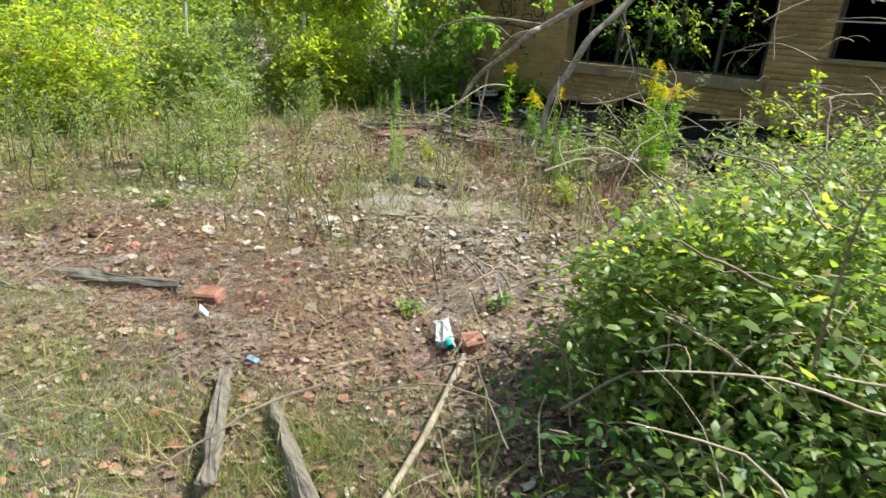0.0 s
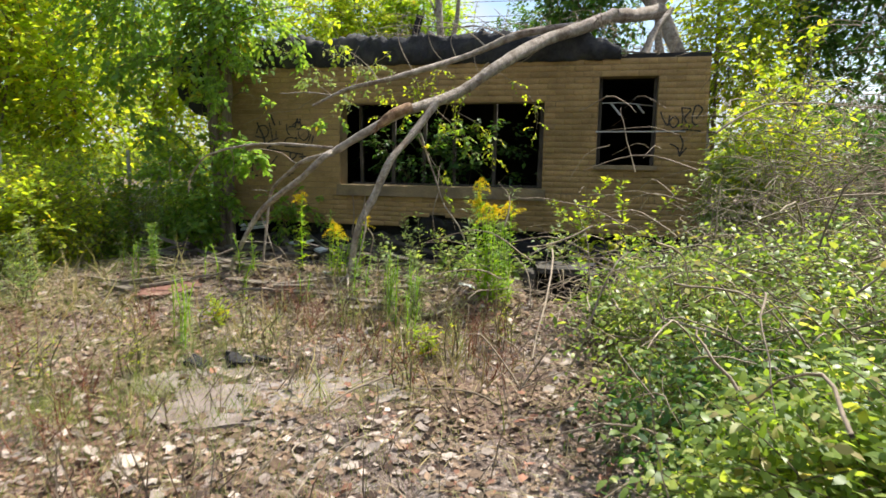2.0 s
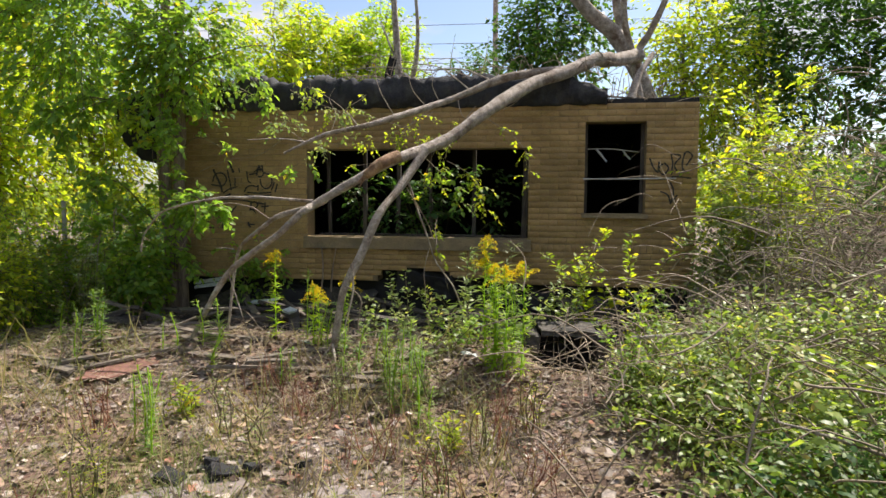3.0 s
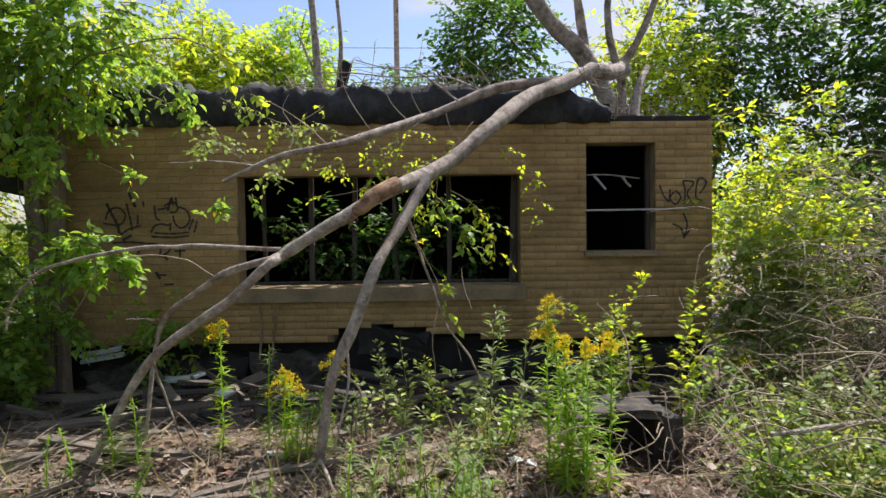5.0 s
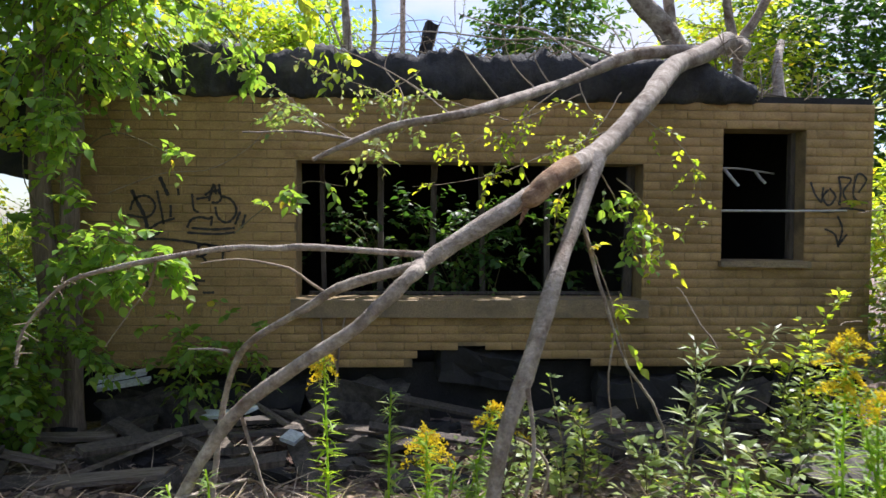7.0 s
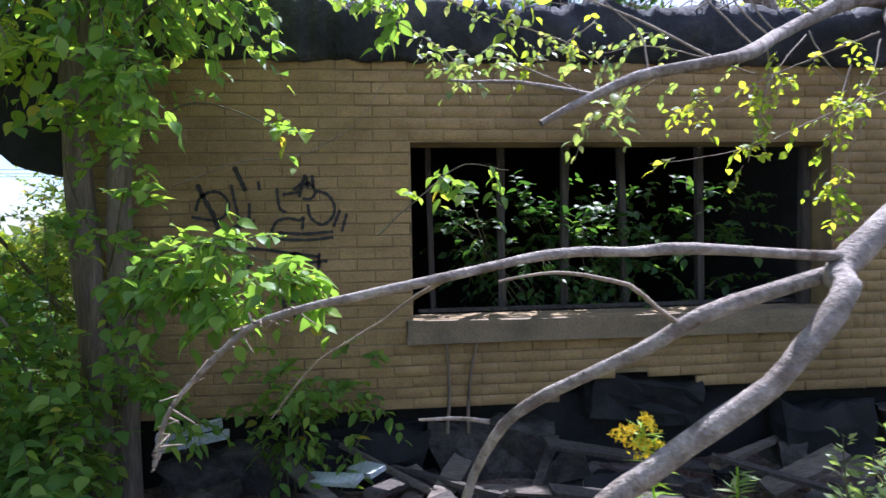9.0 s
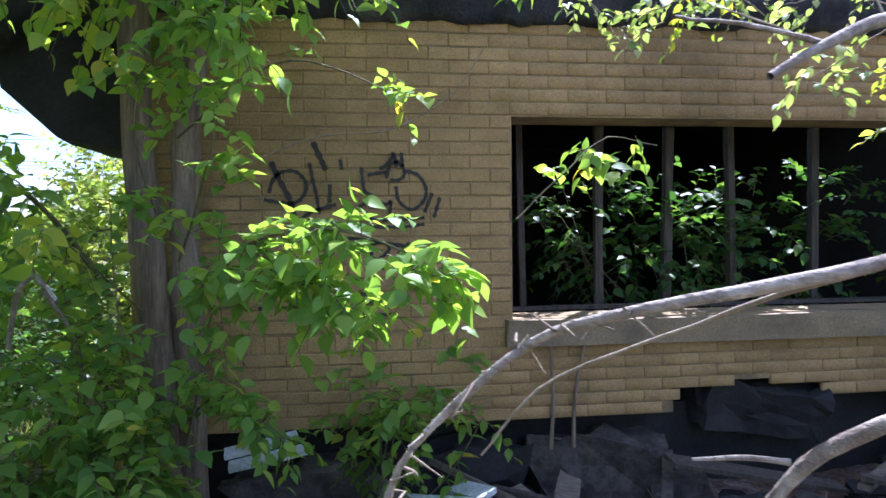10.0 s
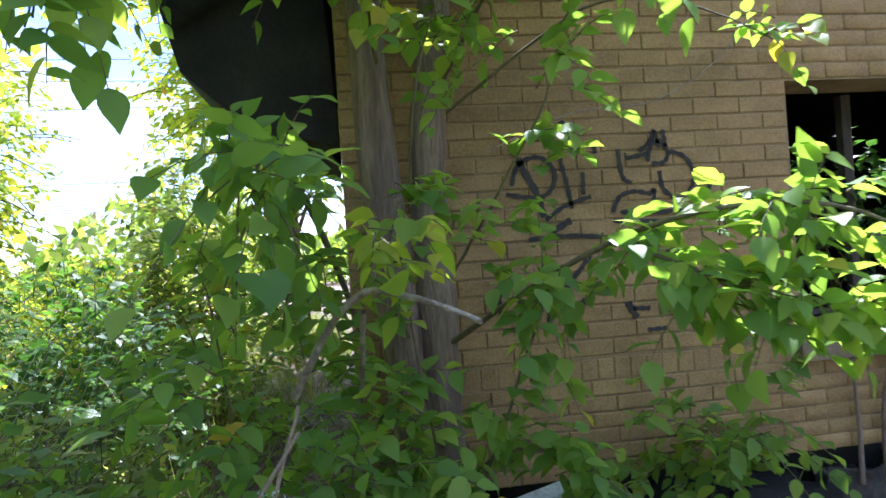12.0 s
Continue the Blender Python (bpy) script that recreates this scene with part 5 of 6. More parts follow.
for k, (pts, a) in enumerate((([(3.35, -2.9, 0.50), (3.85, -2.9, 0.56), (4.32, -2.9, 0.59), (4.65, -2.95, 0.54), (5.1, -3.05, 0.48), (5.7, -3.2, 0.15)], 0.014),
                              ([(3.95, -3.0, 0.40), (4.3, -2.9, 0.47), (4.75, -2.92, 0.545)], 0.009),
                              ([(4.01, -4.2, 0.02), (4.05, -4.2, 0.25), (4.15, -4.2, 0.41), (4.3, -4.2, 0.47), (4.6, -4.25, 0.50), (5.0, -4.3, 0.42)], 0.013),
                              ([(4.2, -5.2, 0.35), (3.9, -4.9, 0.55), (3.6, -4.7, 0.60)], 0.008))):
    t = thing("dead_branch", "pale bare dead branch lying over the green shrubs", "dead branch", "dead branches over the shrubs")
    Q, R = limb(pts, a, a * 0.6, 26, 0.005, 1600 + k)
    part("branch", tubes([(Q, R)], 7), M_BARK, t)
    qq = np.random.default_rng(1650 + k)
    for m in qq.integers(5, 25, 5):
        d = np.array([qq.normal(0, 0.10), qq.normal(0, 0.10), abs(qq.normal(0.06, 0.06))])
        part("twig", tubes([(bend([Q[m], Q[m] + d * 0.5 + 0.01, Q[m] + d], 6, 0.003, int(m)), np.linspace(a * 0.35, a * 0.12, 6))], 4), M_TWIG, t)

# ---- trees and thickets round the place ----
def tree_far(x, y, crown, radii, twigs, leaf, mat, seed, label, trunk_r=0.09, per=9, twig_len=0.6, lean=(0, 0), stems=5):
    q = np.random.default_rng(seed)
    t = thing("tree", label, "tree", "trees round the ruin", at=(x, y, 0))
    top = np.array([x + lean[0], y + lean[1], crown[2] + radii[2] * 0.5])
    Q = bend([(x, y, -0.1), (x + lean[0] * 0.2, y + lean[1] * 0.2, crown[2] * 0.5), top], 20, 0.015, seed)
    part("trunk", tubes([(Q, np.linspace(trunk_r, trunk_r * 0.3, 20))], 9), M_TRUNK, t)
    S, D = shell_points(int(twigs * 1.7), crown, radii, q, lumps=9, low=-0.95)
    for k in range(stems):
        e = S[q.integers(len(S))]
        b = Q[q.integers(7, 17)]
        part("limb", tubes([(bend([b, (b + e) / 2 + np.array([0, 0, -0.1]), e], 10, 0.01, seed + k), np.linspace(trunk_r * 0.4, 0.008, 10))], 6), M_TRUNK, t)
    P, W, U, lines = sprays(S, D + np.array([0, 0, 0.2]), twig_len, per, q, 0.7)
    tagged(part("crown", scatter(P, W, U, leaf * 1.2 * q.uniform(0.6, 1.25, len(P)), SIMPLE), mat, t), kind="stuff")
    tagged(part("twig", tubes([(l, np.linspace(0.008, 0.003, 4)) for l in lines[::3]], 4), M_GREENTWIG, t), kind="stuff")
    return t


G, Y = "leafy green tree behind the ruined building", "sunlit yellow-green young tree behind the ruined building"
tree_far(-2.6, 6.0, (-2.5, 5.9, 4.1), (1.8, 1.2, 1.6), 900, 0.11, M_LEAF_YELLOW, 401, Y)
tree_far(-0.9, 6.8, (-0.9, 6.8, 4.2), (0.9, 0.7, 1.4), 440, 0.10, M_LEAF_GOLD, 402, Y, 0.05)
tree_far(1.0, 10.5, (1.0, 10.5, 4.4), (1.0, 1.0, 1.4), 240, 0.13, M_LEAF_DARK, 403, G, 0.08)
tree_far(2.6, 5.6, (2.75, 5.5, 4.6), (1.2, 0.9, 1.3), 320, 0.12, M_LEAF_DARK, 404, G, 0.08)
tree_far(5.0, 3.8, (5.1, 3.6, 3.4), (0.95, 0.8, 1.7), 430, 0.09, M_LEAF_YELLOW, 405, Y, 0.06)
tree_far(6.6, 5.2, (6.8, 5.0, 3.9), (1.6, 1.3, 2.3), 640, 0.12, M_LEAF_DARK, 406, G, 0.12)
tree_far(9.3, 4.2, (9.3, 4.0, 3.6), (2.0, 1.6, 2.8), 760, 0.14, M_LEAF_DARK, 407, G, 0.14)
tree_far(8.4, 0.6, (8.3, 0.8, 2.3), (1.3, 1.3, 2.0), 560, 0.10, M_LEAF_DARK, 408, G, 0.09)
tree_far(11.5, -1.5, (11.0, -1.5, 3.4), (1.8, 2.0, 2.8), 560, 0.13, M_LEAF_DARK, 409, G, 0.14)
tree_far(8.5, -5.0, (8.5, -5.0, 2.4), (1.2, 1.6, 2.1), 420, 0.10, M_LEAF_SHRUB, 410, G, 0.09)
GL = "tall green tree at the edge of the clearing"
tree_far(-5.0, -0.6, (-4.9, -0.7, 2.9), (1.2, 1.1, 2.0), 480, 0.11, M_LEAF_YELLOW, 411, GL, 0.08)
tree_far(-6.6, -1.0, (-6.5, -1.0, 3.6), (2.0, 1.8, 2.8), 640, 0.13, M_LEAF_YELLOW, 412, GL, 0.12)
tree_far(-7.6, -5.2, (-7.4, -5.2, 3.4), (2.0, 2.0, 2.6), 560, 0.14, M_LEAF, 413, GL, 0.12)
tree_far(-5.6, 0.4, (-5.4, 0.6, 4.6), (1.2, 1.2, 1.6), 340, 0.11, M_LEAF_YELLOW, 414, GL, 0.07)
tree_far(-6.5, -9.5, (-6.5, -9.5, 3.2), (2.0, 2.0, 2.6), 420, 0.15, M_LEAF, 415, GL, 0.12)
tree_far(-6.6, 1.6, (-6.4, 1.4, 3.3), (1.4, 1.2, 2.2), 460, 0.12, M_LEAF_YELLOW, 417, GL, 0.08)
tree_far(-5.8, 3.9, (-5.8, 3.9, 2.6), (1.1, 1.1, 2.0), 620, 0.10, M_LEAF_YELLOW, 419, GL, 0.06)
tree_far(-4.6, 0.5, (-4.6, 0.5, 2.3), (0.95, 1.0, 1.8), 380, 0.10, M_LEAF_YELLOW, 418, GL, 0.06)
# last bush takes dark leaves to paint in the shaded hollow there
for k, (x, y, w, h, n, mt) in enumerate(((-3.4, -1.6, 0.9, 1.0, 620, M_LEAF_YELLOW), (-4.0, -3.2, 1.1, 1.1, 700, M_LEAF_SHRUB), (-3.9, -5.0, 1.1, 1.0, 640, M_LEAF_YELLOW), (-4.3, -6.9, 1.2, 1.1, 620, M_LEAF_SHRUB),
                                         (-5.4, -2.4, 1.1, 1.5, 560, M_LEAF_YELLOW), (-5.8, -4.4, 1.2, 1.5, 560, M_LEAF), (-5.8, -7.6, 1.4, 1.5, 460, M_LEAF_YELLOW), (-2.9, -0.1, 0.55, 0.45, 300, M_LEAF_SHRUB), (-3.5, 1.3, 0.7, 0.85, 420, M_LEAF_DARK))):
    plant("bush", "dense green bush at the clearing's edge", "bush", (x, y, 0), (x, y, h * 0.75), (w, w, h), n, 8, 0.075, mt, SIMPLE, 0.34, 6, 0.015, "bushes round the clearing", 500 + k)
for k, (x, y, w, h, n, mt) in enumerate(((-2.5, -2.1, 0.7, 0.75, 420, M_LEAF_YELLOW), (-2.9, -3.9, 0.8, 0.8, 460, M_LEAF_SHRUB), (-2.6, -5.6, 0.7, 0.7, 380, M_LEAF_YELLOW), (-3.0, -7.3, 0.9, 0.9, 420, M_LEAF_SHRUB), (-2.85, -1.1, 0.45, 0.7, 260, M_LEAF), (-4.7, -8.8, 1.2, 1.4, 460, M_LEAF_YELLOW))):
    plant("bush", "ragged green bush with sunlit tips at the clearing's edge", "bush", (x, y, 0), (x, y, h * 0.7), (w, w, h), n, 8, 0.07, mt, SIMPLE, 0.34, 6, 0.012, "bushes round the clearing", 570 + k)
# low growth seen past the left end of the building
for k, (x, y, w, h, n, mt) in enumerate(((-3.9, 3.2, 1.0, 0.75, 620, M_LEAF_YELLOW), (-5.4, 5.5, 1.5, 0.9, 620, M_LEAF_YELLOW), (-3.0, 2.9, 0.6, 1.6, 560, M_LEAF_SHRUB), (-7.6, 9.0, 2.2, 0.95, 560, M_LEAF_SHRUB), (-4.4, 9.0, 2.0, 1.0, 520, M_LEAF_YELLOW))):
    plant("bush", "sunlit yellow-green bush past the end of the ruin", "bush", (x, y, 0), (x, y, h * 0.75), (w, w, h), n, 8, 0.08, mt, SIMPLE, 0.34, 6, 0.012, "bushes past the ruin", 540 + k, low=-0.8)
# bare trunks
snag = thing("dead_tree", "bare grey dead tree standing behind the roof", "dead tree", "dead trees", at=(-0.1, 5.7, 0))
part("trunk", tubes([limb([(-0.05, 5.7, 0), (-0.1, 5.6, 3.0), (-0.2, 5.6, 4.4), (-0.35, 5.6, 6.5)], 0.11, 0.06, 26, 0.01, 1)], 9), M_BARK, snag)
part("limb", tubes([limb([(-0.1, 5.6, 3.2), (0.15, 5.6, 4.0), (0.22, 5.6, 4.8), (0.1, 5.6, 6.3)], 0.06, 0.03, 18, 0.01, 2)], 7), M_BARK, snag)
part("limb", tubes([limb([(-0.15, 5.6, 4.0), (-0.42, 5.6, 4.7), (-0.55, 5.6, 5.0)], 0.03, 0.012, 12, 0.008, 3)], 6), M_BARK, snag)
lean_t = thing("dead_tree", "leaning grey tree trunk with a broken top over the roof", "dead tree", "dead trees", at=(4.85, 2.7, 0))
part("trunk", tubes([limb([(4.85, 2.7, 0), (4.62, 2.65, 2.0), (3.92, 2.6, 3.62), (3.25, 2.4, 4.25), (2.7, 2.2, 5.2), (2.5, 2.1, 6.0)], 0.14, 0.09, 36, 0.008, 4)], 10), M_BARK, lean_t)
part("limb", tubes([limb([(3.89, 2.6, 3.6), (3.75, 2.5, 4.4), (3.5, 2.4, 5.4)], 0.07, 0.04, 16, 0.008, 5)], 8), M_BARK, lean_t)
stub = thing("dead_tree", "broken dark trunk standing at the roof corner", "dead tree", "dead trees", at=(3.9, 1.1, 2.5))
part("trunk", tubes([limb([(3.95, 1.1, 2.49), (3.92, 1.1, 2.8), (3.88, 1.08, 3.2)], 0.055, 0.05, 20, 0.01, 6)], 9), M_BARK, stub)
part("limb", tubes([limb([(3.88, 1.08, 3.1), (3.7, 1.0, 3.7), (3.75, 1.0, 4.5), (3.6, 1.0, 5.2)], 0.045, 0.025, 16, 0.01, 7)], 7), M_BARK, stub)
part("limb", tubes([limb([(3.88, 1.08, 3.2), (4.1, 1.0, 3.6), (4.35, 1.0, 4.2)], 0.05, 0.03, 14, 0.01, 8)], 7), M_BARK, stub)
part("limb", tubes([limb([(3.9, 1.08, 3.2), (3.55, 0.5, 3.02), (3.35, 0.25, 2.98)], 0.085, 0.075, 14, 0.008, 9)], 8), M_BARK, stub)
part("limb", tubes([limb([(3.7, 0.1, 2.5), (3.8, 0.3, 2.8), (4.0, 0.6, 3.1)], 0.05, 0.03, 12, 0.008, 10)], 8), M_BARK, stub)
# dry growth and twigs along the roof edge
q = np.random.default_rng(77)
L = []
for i in range(170):
    x, y = q.uniform(0.2, 4.2), q.uniform(-0.05, 0.7)
    z = TOP + (0.30 if x < 3.44 else 0.02)
    d = np.array([q.normal(0, 0.3), q.normal(0, 0.12), abs(q.normal(0.12, 0.12))])
    L.append((bend([(x, y, z), (x + d[0] * 0.5, y + d[1], z + d[2]), (x + d[0], y + d[1] * 2, z + d[2] * 0.8)], 7, 0.005, i), np.linspace(0.005, 0.002, 7)))
dry = part("roof_twigs", tubes(L, 4), M_TWIG, None)
tagged(dry, "dry twigs and stalks lying along the roof edge", "twigs", kind="stuff")
for k, x in enumerate((1.65, 1.2, 2.05)):
    leafy_weed_z = TOP + 0.28
    t = thing("weed", "thin weed growing on the roof edge", "weed", "roof weeds", at=(x, 0.3, leafy_weed_z))
    qq = np.random.default_rng(90 + k)
    Q = bend([(x, 0.3, leafy_weed_z), (x + 0.02, 0.3, leafy_weed_z + 0.25), (x + 0.06, 0.3, leafy_weed_z + 0.55)], 10, 0.004, k)
    part("stem", tubes([(Q, np.linspace(0.005, 0.002, 10))], 5), M_TWIG, t)
    P = Q[qq.integers(3, 10, 22)]
    part("leaf", scatter(P, qq.normal(0, 1, (22, 3)), qq.normal(0, 1, (22, 3)), qq.uniform(0.03, 0.07, 22), LANCE), M_LEAF_PALE, t)["kind"] = "stuff"

# ---- utility pole and lines ----
pole = thing("utility_pole", "grey wooden utility pole far behind the ruin", "utility pole", at=(0.35, 25, 0))
part("post", tubes([limb([(0.35, 25, 0), (0.35, 25, 6), (0.33, 25, 15.6)], 0.16, 0.11, 10, 0.0, 1)], 10), M_BARK, pole)
part("crossarm", box(bmesh.new(), -0.7, 1.4, 24.8, 24.88, 15.0, 15.15, 0.02), M_BARK, pole)
for k, (y, z0, z1, s) in enumerate(((25, 11.6, 10.6, 0.9), (25, 10.9, 9.4, 0.9), (25.1, 9.9, 8.6, 0.7), (25.2, 8.7, 9.0, 0.5), (70, 9.6, 10.6, 0.8), (70.5, 9.2, 10.2, 0.8), (71, 8.9, 9.9, 0.8), (71.5, 12.2, 13.0, 0.8))):
    w = np.linspace(-60, 60, 40)
    Q = np.stack([w, np.full(40, float(y)), z0 + (z1 - z0) * (w + 60) / 120 - s * (1 - (w / 60) ** 2)], 1)
    ob = part("power_line", tubes([(Q, np.full(40, 0.014 if y < 30 else 0.032))], 5), M_WIRE, None)
    tagged(ob, "dark overhead power line strung across the sky", "power line", "power lines")

for k, (x, y) in enumerate(((-60, 25.1), (60, 25.1), (-60, 70.7), (60, 70.7))):
    far_pole = thing("utility_pole", "grey wooden utility pole in the distance", "utility pole", "far utility poles", at=(x, y, 0))
    part("post", tubes([limb([(x, y, 0), (x, y, 6), (x, y, 13.4)], 0.16, 0.12, 6, 0.0, 1)], 8), M_BARK, far_pole)
    part("crossarm", box(bmesh.new(), x - 0.08, x + 0.08, y - 1.0, y + 1.0, 9.8, 9.95, 0.02), M_BARK, far_pole)

# ---- woven wire fence in the weeds ----
fence = thing("wire_fence", "rusty chain-link fence sunk in green weeds", "fence", at=(-2.9, -1.6, 0))
fa, fb, fh = np.array([-3.3, -3.8]), np.array([-2.9, -0.4]), 1.15
fl = float(np.linalg.norm(fb - fa))
fd = (fb - fa) / fl
L = []
for s in np.arange(-fh, fl, 0.065):
    for sign in (1, -1):
        a0, a1 = (s, s + fh) if sign > 0 else (s + fh, s)
        z0, z1 = 0.05, 0.05 + fh
        pts = []
        for f in (0.0, 0.5, 1.0):
            u = a0 + (a1 - a0) * f
            pts.append((fa[0] + fd[0] * u, fa[1] + fd[1] * u, z0 + (z1 - z0) * f))
        L.append((pts, [0.0011] * 3))
tagged(part("wire_mesh", tubes(L, 3), M_METAL, fence), kind="stuff")
for s in np.linspace(0, fl, 3):
    p = fa + fd * s
    part("post", tubes([([(p[0], p[1], 0), (p[0], p[1], 0.7), (p[0], p[1], 1.36)], [0.025] * 3)], 8), M_METAL, fence)

# ---- things on the clearing's ground ----
def flat_piece(name, cx, cy, rx, ry, h, mat, seed, label, category, lift=0.0, tilt=(0, 0)):
    """A broken flat slab with an uneven outline."""
    q = random.Random(seed)
    bm = bmesh.new()
    n = 34
    ring = []
    for i in range(n):
        a = 2 * math.pi * i / n
        k = q.uniform(0.86, 1.0) + 0.16 * math.sin(2 * a + seed) + 0.1 * math.sin(5 * a + 2 * seed)
        ring.append(bm.verts.new((math.cos(a) * rx * k, math.sin(a) * ry * k, 0)))
    f = bm.faces.new(ring)
    got = bmesh.ops.extrude_face_region(bm, geom=[f])
    for v in got["geom"]:
        if isinstance(v, bmesh.types.BMVert):
            v.co.z += h
            v.co.x *= 0.98
            v.co.y *= 0.98
    bmesh.ops.recalc_face_normals(bm, faces=bm.faces[:])
    bm.transform(pose(cx, cy, float(ground_z(cx, cy)) + lift, tilt[0], tilt[1], q.uniform(0, 90)))
    return tagged(part(name, bm, mat, None), label, category)


flat_piece("concrete_slab", 1.72, -4.72, 0.60, 0.40, 0.05, M_CONCRETE, 1, "flat grey concrete slab half buried in litter", "slab", -0.044)
flat_piece("concrete_slab", 1.05, -4.55, 0.34, 0.26, 0.05, M_CONCRETE, 2, "flat grey concrete slab half buried in litter", "slab", -0.036)
step = thing("concrete_step", "broken concrete slab bridging a dark pit in the ground", "slab", at=(2.98, -1.8, 0.2))
part("slab", rough_box((0.46, 0.30, 0.05), (2.98, -1.74, 0.30), (3, 2, 6), 0.3, 31, 3), M_STONE, step)
for x in (2.69, 3.27):
    part("block", rough_box((0.10, 0.34, 0.34), (x, -1.76, 0.10), (0, 0, 3), 0.15, int(x * 10), 2), M_STONE, step)
# black block closes the back, painting the pit's shade
part("block", rough_box((0.6, 0.10, 0.5), (2.98, -1.52, 0.06), (0, 0, 2), 0.15, 33, 2), M_CHAR, step)
flat_piece("sheet", -0.35, -2.95, 0.34, 0.14, 0.010, surface("faded_red_sheet", (0.17, 0.07, 0.05), (0.30, 0.15, 0.11), 9.0, 0.7), 5, "faded red sheet lying on the litter", "sheet", 0.03, (6, -4))
for k, (x, y, s) in enumerate(((0.95, -4.35, 0.08), (1.18, -4.25, 0.09), (1.3, -4.18, 0.06), (1.06, -4.15, 0.07), (1.55, -4.12, 0.05))):
    ob = part("charcoal_lump", rough_box((s * 1.6, s, s * 0.6), (x, y, float(ground_z(x, y)) + 0.03), (10, 20, 40 * k), 0.25, 600 + k, 2), M_CHAR, None)
    tagged(ob, "black charred lump beside the concrete slab", "rubble", "charred lumps")
for k, (x, y, rz, lb) in enumerate(((2.05, -6.75, 28, "loose red brick lying in brown needles"), (3.16, -6.20, 60, "broken red brick beside a white container"))):
    bm = bmesh.new()
    s = 0.62 if k == 0 else 0.5
    box(bm, -0.10 * s, 0.10 * s, -0.048, 0.048, 0, 0.062, 0.009)
    bmesh.ops.subdivide_edges(bm, edges=bm.edges[:], cuts=2, use_grid_fill=True)
    for v in bm.verts:
        v.co += noise.noise_vector(v.co * 30 + Vector((k, 0, 0))) * 0.006
    bm.transform(pose(x, y, float(ground_z(x, y)) + 0.002, 6, -4, rz))
    tagged(part("loose_brick", bm, M_REDBRICK, None), lb, "brick", "loose bricks")
jug = thing("container", "crumpled white plastic container with a teal cap on litter", "container", at=(3.06, -6.25, 0.03))
part("body", rough_box((0.20, 0.07, 0.04), (3.03, -6.235, 0.028), (14, 4, -41), 0.45, 77, 5), surface("white_plastic", (0.44, 0.42, 0.38), (0.70, 0.68, 0.64), 22.0, 0.5, 60.0, 0.8, 0.006, stain=(0.34, 0.28, 0.23)), jug)
part("cap", tubes([limb([(3.105, -6.295, 0.035), (3.125, -6.31, 0.035), (3.145, -6.325, 0.035)], 0.016, 0.015, 6, 0.001, 3)], 10), M_TEAL, jug, "teal cap")
rag = part("rag", rough_box((0.05, 0.025, 0.008), (2.66, -6.94, 0.02), (5, 8, 20), 0.35, 8, 3), surface("blue_plastic", (0.12, 0.22, 0.32), (0.30, 0.40, 0.48), 30.0, 0.5), None)
tagged(rag, "crumpled blue plastic scrap on litter", "litter")
ob = part("stick", tubes([limb([(3.22, -6.33, 0.03), (3.36, -6.62, 0.05), (3.48, -6.88, 0.06), (3.66, -7.3, 0.10)], 0.013, 0.010, 16, 0.003, 9)], 7), M_TWIG, None)
tagged(ob, "long pale peeled stick leaning over the ground", "stick", "sticks")
for k, (a, b, c) in enumerate((((2.95, -7.06, 0.06), (3.15, -7.17, 0.08), (3.50, -7.33, 0.05)), ((2.70, -7.08, 0.10), (2.90, -7.24, 0.07), (3.20, -7.46, 0.03)), ((1.2, -7.15, 0.04), (1.5, -7.0, 0.06), (1.89, -6.81, 0.03)), ((0.85, -7.45, 0.03), (1.1, -7.4, 0.04), (1.35, -7.36, 0.03)))):
    va, vc = Vector(a), Vector(c)
    dv = vc - va
    ob = part("log", rough_box((dv.length, 0.046, 0.045), tuple((va + vc) / 2 - Vector((0, 0, 0.025))), (25 * k - 20, -3, math.degrees(math.atan2(dv.y, dv.x))), 0.32, 10 + k, 5), M_WOOD, None)
    tagged(ob, "weathered grey cracked log lying on dry litter", "log", "logs")
for k in range(26):
    q2 = random.Random(700 + k)
    x, y = q2.uniform(-1.2, 2.4), q2.uniform(-3.0, -1.6)
    L2 = q2.uniform(0.25, 0.8)
    ob = part("plank", rough_box((L2, q2.uniform(0.04, 0.10), 0.02), (x, y, float(ground_z(x, y)) + q2.uniform(0.015, 0.05)), (q2.uniform(-8, 8), q2.uniform(-5, 5), q2.uniform(-50, 50)), 0.2, k, 2), M_WOOD, None)
    tagged(ob, "grey weathered plank piece lying in the litter bank", "plank", "planks in the litter")
for k, (x, y) in enumerate(((0.85, -2.25), (2.2, -2.45), (2.28, -2.5), (0.3, -1.75), (2.16, -6.85))):
    ob = part("paper_scrap", rough_box((0.08, 0.05, 0.008), (x, y, float(ground_z(x, y)) + 0.025), (12 * k, 8, 37 * k), 0.4, 40 + k, 3), M_WHITE, None)
    tagged(ob, "crumpled pale scrap lying in the litter", "litter", "scraps")


# ---- litter, needles, grass ----
def strew(n, seed, inside, shape, size, mat, name, label, flat=0.35, lift=0.008, up_way=False):
    q = np.random.default_rng(seed)
    x, y = inside(q, n)
    P = np.stack([x, y, ground_z(x, y) + lift * q.uniform(0.3, 1.6, n)], 1)
    a = q.uniform(0, 2 * math.pi, n)
    W = np.stack([np.cos(a), np.sin(a), q.normal(0, 0.25, n)], 1)
    U = np.stack([q.normal(0, flat, n), q.normal(0, flat, n), np.ones(n)], 1)
    ob = part(name, scatter(P, W, U, q.uniform(size[0], size[1], n) * q.uniform(0.5, 1.0, n), shape), mat, None)
    return tagged(ob, label, "litter", kind="stuff")


def area(x0, x1, y0, y1):
    return lambda q, n: (q.uniform(x0, x1, n), q.uniform(y0, y1, n))


